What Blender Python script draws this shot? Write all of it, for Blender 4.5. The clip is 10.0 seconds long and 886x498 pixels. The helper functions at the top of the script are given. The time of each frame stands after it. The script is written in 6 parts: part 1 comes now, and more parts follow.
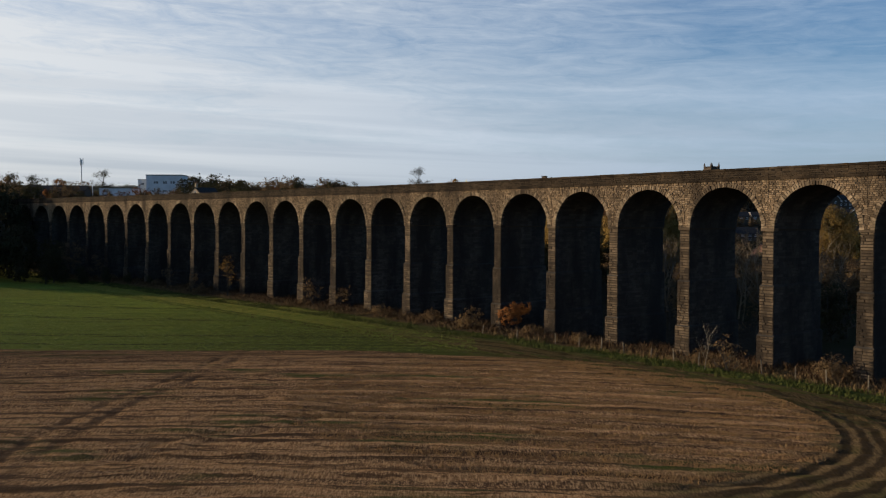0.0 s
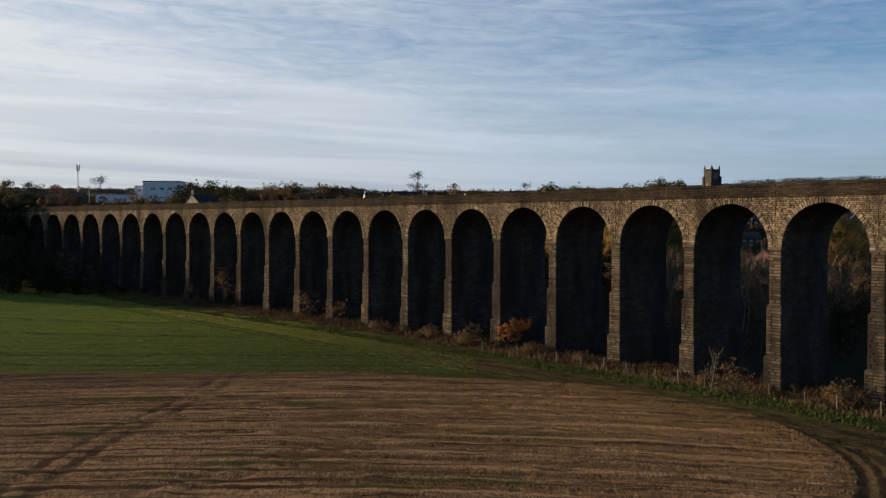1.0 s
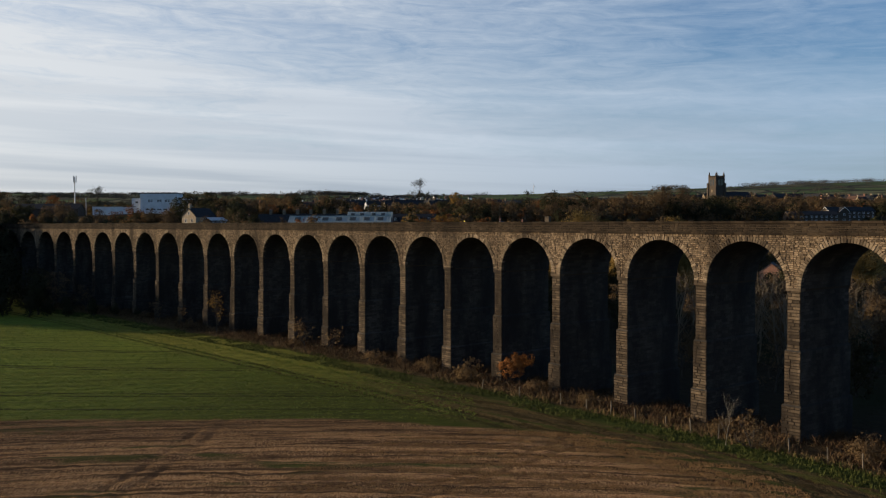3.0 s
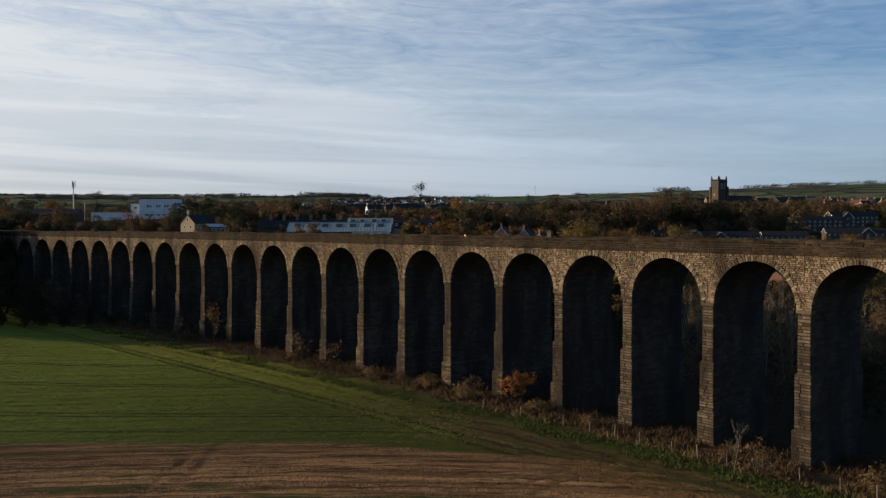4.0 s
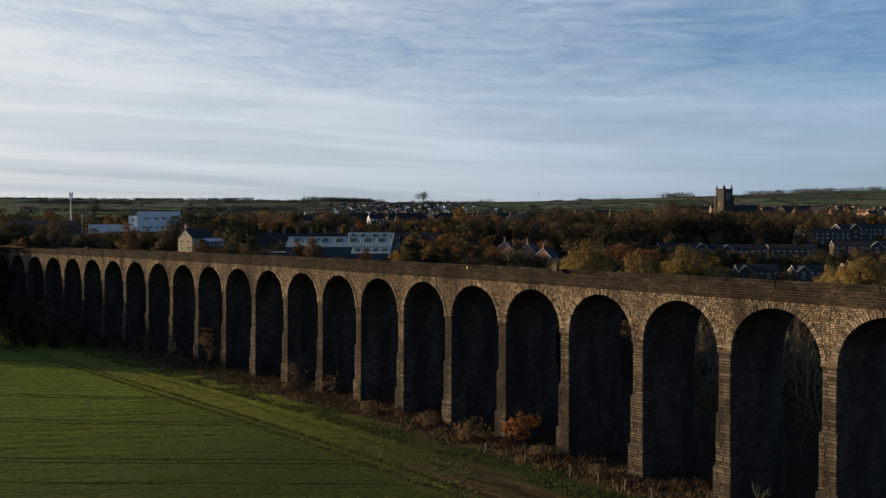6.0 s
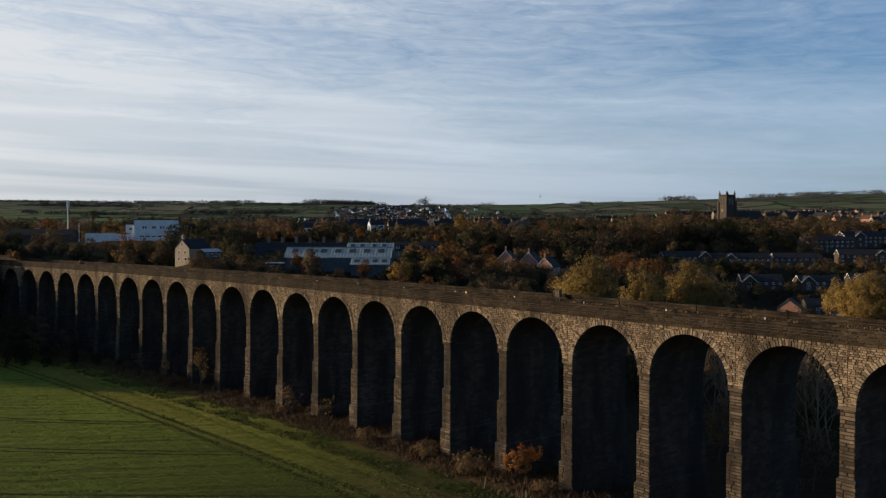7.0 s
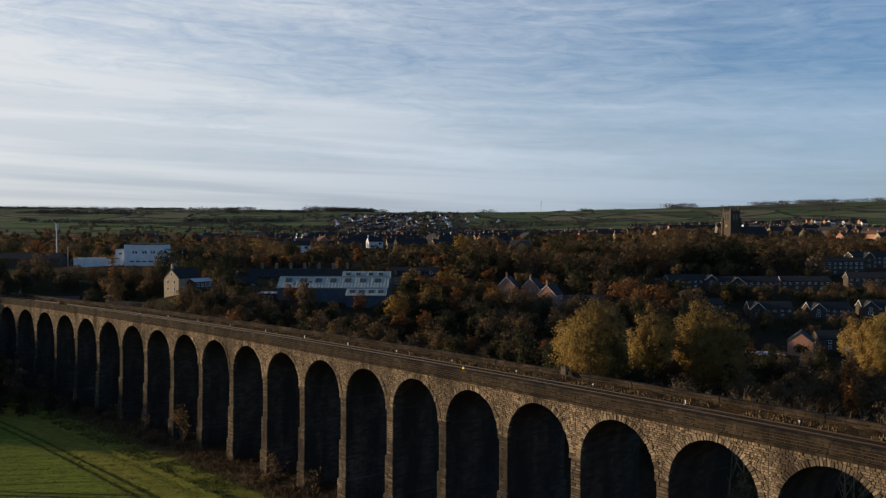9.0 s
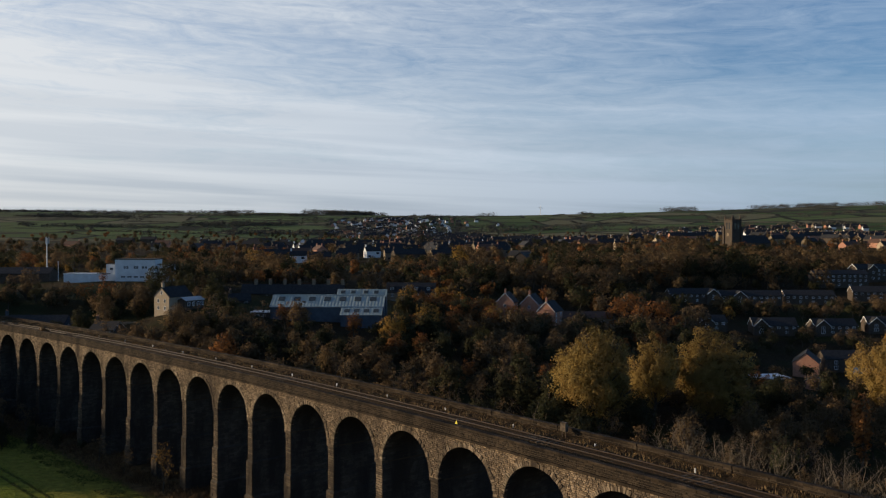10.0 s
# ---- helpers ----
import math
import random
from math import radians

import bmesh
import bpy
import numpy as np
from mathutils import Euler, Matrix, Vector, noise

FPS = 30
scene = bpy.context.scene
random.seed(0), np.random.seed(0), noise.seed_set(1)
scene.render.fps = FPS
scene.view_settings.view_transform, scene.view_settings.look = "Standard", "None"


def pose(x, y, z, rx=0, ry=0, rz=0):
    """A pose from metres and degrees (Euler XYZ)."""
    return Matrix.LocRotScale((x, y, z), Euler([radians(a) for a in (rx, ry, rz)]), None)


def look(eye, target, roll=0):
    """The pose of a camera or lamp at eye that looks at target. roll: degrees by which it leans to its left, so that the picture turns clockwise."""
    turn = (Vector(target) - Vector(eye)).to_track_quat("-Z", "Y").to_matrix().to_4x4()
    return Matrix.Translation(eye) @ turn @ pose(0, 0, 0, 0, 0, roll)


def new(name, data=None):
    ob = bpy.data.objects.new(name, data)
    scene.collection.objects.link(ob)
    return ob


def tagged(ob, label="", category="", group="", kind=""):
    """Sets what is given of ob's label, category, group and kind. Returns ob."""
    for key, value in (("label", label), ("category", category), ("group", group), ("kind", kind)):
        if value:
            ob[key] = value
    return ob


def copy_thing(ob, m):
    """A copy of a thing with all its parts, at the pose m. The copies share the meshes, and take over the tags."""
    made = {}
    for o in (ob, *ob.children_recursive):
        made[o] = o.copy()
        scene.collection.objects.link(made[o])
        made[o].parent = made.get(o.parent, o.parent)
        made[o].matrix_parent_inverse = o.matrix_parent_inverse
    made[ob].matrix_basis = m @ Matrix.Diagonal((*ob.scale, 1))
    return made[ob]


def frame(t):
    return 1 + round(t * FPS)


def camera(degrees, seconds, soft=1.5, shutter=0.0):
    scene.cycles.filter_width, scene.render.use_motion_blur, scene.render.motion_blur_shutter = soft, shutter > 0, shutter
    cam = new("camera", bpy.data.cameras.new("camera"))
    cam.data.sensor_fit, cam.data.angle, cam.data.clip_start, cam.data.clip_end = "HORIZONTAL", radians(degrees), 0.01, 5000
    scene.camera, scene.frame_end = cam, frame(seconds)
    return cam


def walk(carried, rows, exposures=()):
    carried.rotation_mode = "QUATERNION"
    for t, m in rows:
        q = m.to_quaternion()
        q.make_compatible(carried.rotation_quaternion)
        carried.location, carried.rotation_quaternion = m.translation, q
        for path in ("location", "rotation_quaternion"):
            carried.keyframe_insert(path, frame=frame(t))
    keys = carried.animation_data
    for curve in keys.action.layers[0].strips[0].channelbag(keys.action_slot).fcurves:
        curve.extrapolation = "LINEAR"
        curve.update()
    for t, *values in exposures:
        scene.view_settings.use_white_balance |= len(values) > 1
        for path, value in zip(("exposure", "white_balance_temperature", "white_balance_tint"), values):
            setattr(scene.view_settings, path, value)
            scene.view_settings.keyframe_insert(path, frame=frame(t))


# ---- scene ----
import collections

cam = camera(53.6, 10.0, soft=1.25)
PATH = [
    (0.0, 0.000, 0.000, 14.038, 0.000, -2.014, -0.066),
    (0.5, 0.051, 1.231, 14.959, -0.032, -2.000, 0.008),
    (1.0, 0.214, 2.682, 15.838, -0.021, -1.931, 0.084),
    (1.5, 0.391, 4.089, 16.727, 0.022, -1.882, 0.164),
    (2.0, 0.542, 5.398, 17.630, 0.068, -1.831, 0.155),
    (2.5, 0.695, 6.788, 18.538, 0.129, -1.791, 0.181),
    (4.0, 1.040, 10.738, 21.148, 0.278, -1.669, 0.157),
    (4.5, 1.077, 12.022, 21.944, 0.312, -1.589, 0.074),
    (5.0, 1.111, 13.374, 22.733, 0.356, -1.509, 0.022),
    (5.5, 1.184, 14.638, 23.667, 0.413, -1.463, 0.002),
    (7.0, 1.662, 20.041, 27.429, 0.579, -1.267, -0.055),
    (7.5, 1.804, 22.188, 29.066, 0.613, -1.194, -0.078),
    (8.0, 1.904, 24.449, 30.832, 0.629, -1.104, -0.118),
    (8.5, 2.028, 26.915, 32.766, 0.639, -1.021, -0.148),
    (9.0, 2.205, 29.768, 34.813, 0.627, -0.927, -0.137),
    (9.5, 2.523, 32.824, 37.125, 0.618, -0.890, -0.131),
    (10.0, 2.963, 36.122, 39.544, 0.611, -0.798, -0.176),
]
walk(cam, [(t, pose(x, y, z, 90 + pitch, roll, yaw)) for t, x, y, z, yaw, pitch, roll in PATH])
scene.view_settings.exposure = 0.0

# ---- sky and sun ----
SUN_AZ, SUN_EL = 171.0, 10.5          # degrees: azimuth counted from +x towards +y
sun_dir = Vector((math.cos(radians(SUN_AZ)) * math.cos(radians(SUN_EL)),
                  math.sin(radians(SUN_AZ)) * math.cos(radians(SUN_EL)), math.sin(radians(SUN_EL))))
sun = new("sun", bpy.data.lights.new("sun", "SUN"))
sun.data.energy, sun.data.angle, sun.data.color = 4.8, radians(0.6), (1.0, 0.77, 0.50)
sun.matrix_world = look(tuple(sun_dir * 50), (0, 0, 0))

world = bpy.data.worlds.new("sky")
scene.world = world
world.use_nodes = True


class Nodes:
    """Small helper to write node trees shortly."""

    def __init__(self, tree):
        self.tree = tree

    def add(self, kind, values=(), **attrs):
        n = self.tree.nodes.new(kind)
        for k, v in attrs.items():
            setattr(n, k, v)
        for k, v in dict(values).items():
            if hasattr(v, "is_linked") or hasattr(v, "is_output"):
                self.tree.links.new(v, n.inputs[k])
            else:
                n.inputs[k].default_value = v
        return n

    def math(self, op, a, b=0.0, c=0.0, clamp=False):
        n = self.add("ShaderNodeMath", {0: a, 1: b, 2: c}, operation=op)
        n.use_clamp = clamp
        return n.outputs[0]

    def mix(self, f, a, b, blend="MIX"):
        n = self.add("ShaderNodeMix", {0: f}, data_type="RGBA", blend_type=blend)
        for k, v in ((6, a), (7, b)):
            if hasattr(v, "is_output"):
                self.tree.links.new(v, n.inputs[k])
            else:
                n.inputs[k].default_value = (*v, 1)[:4]
        return n.outputs[2]

    def noise(self, vec, scale, detail=4.0, rough=0.55, dist=0.0):
        return self.add("ShaderNodeTexNoise", {"Vector": vec, "Scale": scale, "Detail": detail, "Roughness": rough, "Distortion": dist}).outputs[0]

    def ramp(self, f, *stops):
        n = self.add("ShaderNodeValToRGB", {0: f})
        e = n.color_ramp.elements
        while len(e) < len(stops):
            e.new(0.5)
        for el, (pos, col) in zip(e, stops):
            el.position = pos
            el.color = (col, col, col, 1) if isinstance(col, (int, float)) else (*col, 1)
        return n.outputs[0]

    def map(self, v, a, b, c=0.0, d=1.0):
        n = self.add("ShaderNodeMapRange", {0: v, 1: a, 2: b, 3: c, 4: d})
        return n.outputs[0]

    def scaled(self, vec, sx, sy, sz):
        return self.add("ShaderNodeMapping", {"Vector": vec, "Scale": (sx, sy, sz)}).outputs[0]


def build_sky():
    N = Nodes(world.node_tree)
    world.node_tree.nodes.clear()
    sky = N.add("ShaderNodeTexSky", sky_type="NISHITA", sun_disc=False, sun_elevation=radians(SUN_EL),
                sun_rotation=radians(90 - SUN_AZ), altitude=250.0, air_density=1.0, dust_density=1.2, ozone_density=1.5)
    way = N.add("ShaderNodeTexCoord").outputs["Generated"]
    sep = N.add("ShaderNodeSeparateXYZ", {0: way})
    up = N.math("MAXIMUM", sep.outputs[2], 0.0)
    # high cloud in long flat streaks, thicker towards the sun and lower down
    tilt = N.math("ADD", sep.outputs[2], N.math("MULTIPLY", sep.outputs[0], 0.035))
    flat = N.add("ShaderNodeCombineXYZ", {0: N.math("MULTIPLY", sep.outputs[0], 1.5), 1: N.math("MULTIPLY", sep.outputs[1], 1.2), 2: N.math("MULTIPLY", tilt, 11.0)}).outputs[0]
    big = N.noise(flat, 1.1, 3.0, 0.5, 0.5)
    fine = N.noise(N.scaled(flat, 2.6, 2.6, 2.6), 2.8, 9.0, 0.68, 1.2)
    ripple = N.noise(N.scaled(flat, 5.0, 5.0, 2.4), 4.2, 5.0, 0.6, 0.8)
    fine = N.math("ADD", N.math("MULTIPLY", fine, 0.78), N.math("MULTIPLY", ripple, 0.22))
    side = N.map(sep.outputs[0], -0.55, 0.55, 0.34, -0.10)
    low = N.map(up, 0.03, 0.40, 0.22, -0.26)
    feather = N.math("MULTIPLY", N.math("SUBTRACT", fine, 0.5), N.map(up, 0.03, 0.24, 0.24, 1.1))
    cover = N.math("ADD", N.math("ADD", big, feather), N.math("ADD", side, low))
    cover = N.math("MULTIPLY", N.map(cover, 0.18, 0.90), N.math("MULTIPLY", N.map(up, 0.36, 0.62, 1.0, 0.12), N.map(sep.outputs[1], -0.35, 0.35, 0.3, 1.0)))
    toward = N.add("ShaderNodeVectorMath", {0: way, 1: tuple(sun_dir)}, operation="DOT_PRODUCT").outputs["Value"]
    glow = N.map(toward, -0.2, 0.9)
    cloud = N.mix(glow, (0.42, 0.53, 0.68), (0.90, 0.875, 0.85))
    clear = N.mix(1.0, sky.outputs[0], (0.066, 0.098, 0.142), "MULTIPLY")
    clear = N.mix(N.map(up, 0.34, 0.7, 0.0, 0.75), clear, (0.036, 0.068, 0.15))
    grey = N.noise(N.scaled(flat, 0.7, 0.7, 2.6), 1.5, 4.0, 0.5, 0.3)
    cloud = N.mix(N.math("MULTIPLY", N.map(grey, 0.46, 0.62), N.map(up, 0.02, 0.20, 0.52, 0.06)), cloud, (0.34, 0.41, 0.51))
    both = N.mix(N.math("MULTIPLY", cover, 0.95), clear, cloud)
    dull = N.map(up, 0.0, 0.085, 0.80, 1.0)       # duller haze low down
    both = N.mix(1.0, both, N.add("ShaderNodeCombineXYZ", {0: N.math("MULTIPLY", dull, 0.985), 1: dull, 2: dull}).outputs[0], "MULTIPLY")
    bg = N.add("ShaderNodeBackground", {0: both, 1: 1.0})
    out = N.add("ShaderNodeOutputWorld", {0: bg.outputs[0]})


build_sky()

# ---- materials ----
MATS = {}


def material(name, base, rough=0.85, make=None, metal=0.0, spec=0.3):
    """A node material; make(N, coord) may return (colour socket, bump height socket, bump distance)."""
    if name in MATS:
        return MATS[name]
    m = bpy.data.materials.new(name)
    m.use_nodes = True
    N = Nodes(m.node_tree)
    b = m.node_tree.nodes["Principled BSDF"]
    b.inputs["Roughness"].default_value, b.inputs["Metallic"].default_value = rough, metal
    b.inputs["Specular IOR Level"].default_value = spec
    b.inputs["Base Color"].default_value = (*base, 1)
    if make:
        geo = N.add("ShaderNodeNewGeometry")
        coord = geo.outputs["Position"]
        col, height, dist = make(N, coord, geo)
        if col is not None:
            m.node_tree.links.new(col, b.inputs["Base Color"])
        if height is not None:
            bump = N.add("ShaderNodeBump", {"Height": height, "Distance": dist, "Strength": 1.0})
            m.node_tree.links.new(bump.outputs[0], b.inputs["Normal"])
    MATS[name] = m
    return m


def stone_look(light, dark, soot, amount):
    def make(N, p, geo):
        isl = geo.outputs["Random Per Island"]
        ob = N.add("ShaderNodeObjectInfo").outputs["Random"]
        r = N.add("ShaderNodeTexWhiteNoise", {"W": N.math("ADD", isl, ob)}, noise_dimensions="1D").outputs[0]
        c = N.mix(r, dark, light)
        stain = N.noise(N.scaled(p, 1, 1, 0.35), 0.30, 5.0, 0.62)
        c = N.mix(N.map(stain, 0.42 - amount * 0.25, 0.72 - amount * 0.3), c, soot)
        grain = N.noise(p, 5.0, 6.0, 0.7)
        c = N.mix(N.map(grain, 0.3, 0.75, 0.0, 0.55), c, soot)
        return c, grain, 0.05
    return make


STONE = material("gritstone", (0.2, 0.16, 0.11), 0.92, stone_look((0.46, 0.338, 0.218), (0.125, 0.092, 0.060), (0.052, 0.038, 0.027), 0.16), spec=0.15)
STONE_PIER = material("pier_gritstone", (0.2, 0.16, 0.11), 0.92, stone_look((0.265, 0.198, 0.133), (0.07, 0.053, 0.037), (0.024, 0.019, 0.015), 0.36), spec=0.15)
# sooty stone darkened further in colour, for the shade under the arches
STONE_SHADED = material("shaded_sooty_gritstone", (0.1, 0.08, 0.06), 0.93, stone_look((0.138, 0.120, 0.100), (0.060, 0.053, 0.045), (0.033, 0.030, 0.027), 0.4), spec=0.15)
PARAPET = material("parapet_gritstone", (0.1, 0.08, 0.06), 0.93, stone_look((0.125, 0.090, 0.058), (0.030, 0.023, 0.016), (0.016, 0.012, 0.009), 0.38), spec=0.1)
RINGSTONE = material("ring_gritstone", (0.2, 0.16, 0.11), 0.92, stone_look((0.46, 0.355, 0.24), (0.085, 0.063, 0.043), (0.04, 0.03, 0.022), 0.2), spec=0.15)
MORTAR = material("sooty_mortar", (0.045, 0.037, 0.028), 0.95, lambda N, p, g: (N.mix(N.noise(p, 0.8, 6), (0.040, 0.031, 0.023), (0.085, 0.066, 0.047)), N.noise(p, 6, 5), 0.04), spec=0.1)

PIER_MORTAR = material("dark_pier_mortar", (0.03, 0.025, 0.02), 0.95, lambda N, p, g: (N.mix(N.noise(p, 0.8, 6), (0.018, 0.014, 0.011), (0.040, 0.031, 0.023)), N.noise(p, 6, 5), 0.04), spec=0.1)


def plain_look(a, b, scale, dist=0.02, contrast=(0.3, 0.7)):
    def make(N, p, geo):
        n = N.noise(p, scale, 6.0, 0.65)
        return N.mix(N.map(n, *contrast), a, b), n, dist
    return make


# ---- shared builders ----
def mesh_of(name, verts, faces, mats, index=None, smooth=False):
    me = bpy.data.meshes.new(name)
    me.from_pydata(verts, [], faces)
    for m in (mats if isinstance(mats, (list, tuple)) else [mats]):
        me.materials.append(m)
    if index is not None:
        me.polygons.foreach_set("material_index", index)
    if smooth:
        me.polygons.foreach_set("use_smooth", [True] * len(me.polygons))
    me.update()
    return me


class Shape:
    """Collects boxes, prisms and quads into one mesh."""

    def __init__(self):
        self.v, self.f = [], []

    def box(self, o, a, b, c):
        """A box from corner o along the three edge vectors."""
        n = len(self.v)
        o, a, b, c = Vector(o), Vector(a), Vector(b), Vector(c)
        self.v += [o, o + a, o + a + b, o + b, o + c, o + a + c, o + a + b + c, o + b + c]
        self.f += [(n + i, n + j, n + k, n + l) for i, j, k, l in ((0, 3, 2, 1), (4, 5, 6, 7), (0, 1, 5, 4), (1, 2, 6, 5), (2, 3, 7, 6), (3, 0, 4, 7))]
        return self

    def quad(self, *pts):
        n = len(self.v)
        self.v += [Vector(p) for p in pts]
        self.f.append(tuple(range(n, n + len(pts))))
        return self

    def tube(self, pts, radii, sides=6, cap=True):
        n = len(self.v)
        pts = [Vector(p) for p in pts]
        for i, (p, r) in enumerate(zip(pts, radii)):
            d = (pts[min(i + 1, len(pts) - 1)] - pts[max(i - 1, 0)]).normalized()
            a = d.orthogonal().normalized()
            b = d.cross(a)
            self.v += [p + (a * math.cos(2 * math.pi * k / sides) + b * math.sin(2 * math.pi * k / sides)) * r for k in range(sides)]
        for i in range(len(pts) - 1):
            for k in range(sides):
                q = (k + 1) % sides
                self.f.append((n + i * sides + k, n + i * sides + q, n + (i + 1) * sides + q, n + (i + 1) * sides + k))
        if cap:
            self.f.append(tuple(n + (len(pts) - 1) * sides + k for k in range(sides)))
        return self

    def mesh(self, name, mats, index=None, smooth=False):
        return mesh_of(name, self.v, self.f, mats, index, smooth)


def part(name, shape, mat, parent, label=""):
    ob = new(name, shape.mesh(name, mat) if isinstance(shape, Shape) else shape)
    ob.parent = parent
    if label:
        ob["label"] = label
    return ob


def empty(name, m=None, **tags):
    ob = new(name)
    if m is not None:
        ob.matrix_world = m
    return tagged(ob, **tags)

# ---- ground ----
AX, AY = 7.37, 124.67                 # near face of the viaduct at one pier
TX, TY = -0.642, 0.767                # along the viaduct there, towards its far end
NX, NY = -0.767, -0.642               # out of its near face


def off_face(x, y):
    """Metres in front of the viaduct's near face (behind: minus)."""
    s = (x - AX) * TX + (y - AY) * TY
    return (x - AX) * NX + (y - AY) * NY - s * s * 0.0005


LAND = np.array([  # spot heights: x, y, z
    (-112, 351, 23.3), (-140, 366, 22.6), (-83, 297, 16.2), (-35, 303, 14.6), (-158, 402, 21.5),
    (0.4, -60, 1.3), (0, 0, 1.1), (-21.5, 47.6, 1.3), (18.4, 51, 0.3), (-0.6, 93.8, -0.8), (33.5, 73.8, -1.1), (-51.5, 97.1, -0.7), (-68.5, 181.4, -1.5), (-106.6, 201.7, -0.4),
    (24.9, 99.3, -1.5), (-0.6, 135.4, -1.7), (-51.4, 192.2, -1.7), (50.5, 60.8, -1.3), (84.7, 17, 2.5), (-136.4, 150.1, 3.4), (-170.2, 247.4, 8.4), (-93.8, 248.4, 0.8),
    (50.3, 144, -3.4), (84.2, 135.8, -2.5), (30.1, 198.8, -0.8), (-25.9, 214.3, 1.7), (-85.2, 262.2, 6.8), (108.4, 294.6, -1.7), (117, 351.5, 4.2), (139.2, 417, 11.8), (212.3, 475, 18.6),
    (31.3, 354.6, 11), (-51.2, 301.2, 15.2), (-86.9, 298.5, 15.2), (-127.4, 402, 19.4), (95.2, 472, 20.3), (58.7, 469, 22), (238.5, 807, 37.2), (-84.5, 612, 27), (85.8, 850, 30.4),
    (-339.4, 503, 21.1), (-338.6, 1128, 32.1), (356.6, 483, 18.6), (0.9, 1230, 33.1), (510, 1197, 40), (-848, 1320, 43.5), (1019, 1320, 57.4), (0.9, 1800, 45.2), (213.6, -200, 6.8), (-210.8, -200, 6.8),
    (-763, 2040, 67.9), (765, 2040, 80), (-2206, 3120, 130.5), (-1442, 3240, 123.5), (-678, 3360, 128.8), (0.9, 3480, 111.4), (595, 3240, 127), (1274, 3120, 149.6), (2038, 3000, 165.3),
    (-2546, 771, 76), (2546, 441, 76), (-2121, 4680, 78.3), (0.9, 4680, 69.6), (2123, 4680, 78.3), (-2881, -600, 33.8), (2890, -600, 33.8)], float)


def land_fit():
    d = np.hypot(LAND[:, None, 0] - LAND[None, :, 0], LAND[:, None, 1] - LAND[None, :, 1])
    n = len(LAND)
    m = np.zeros((n + 3, n + 3))
    m[:n, :n] = np.sqrt(d * d + 400.0)
    m[:n, n], m[:n, n + 1:] = 1, LAND[:, :2] / 1000
    m[n:, :n] = m[:n, n:].T
    return np.linalg.solve(m, np.concatenate([LAND[:, 2], np.zeros(3)]))


LAND_W = land_fit()


def land(x, y):
    """The ground's height; takes numbers or arrays."""
    x, y = np.asarray(x, float), np.asarray(y, float)
    z = LAND_W[-3] + LAND_W[-2] * x / 1000 + LAND_W[-1] * y / 1000
    for (px, py, _), w in zip(LAND, LAND_W):
        z = z + w * np.sqrt((x - px) ** 2 + (y - py) ** 2 + 400.0)
    return z


def steps(lo, hi, start, end, fine, grow):
    mid = list(np.arange(start, end, fine))
    up, d = [end], fine
    while up[-1] < hi:
        d *= grow
        up.append(up[-1] + d)
    down, d = [start - fine], fine
    while down[-1] > lo:
        d *= grow
        down.append(down[-1] - d)
    return np.array(down[::-1] + mid + up)


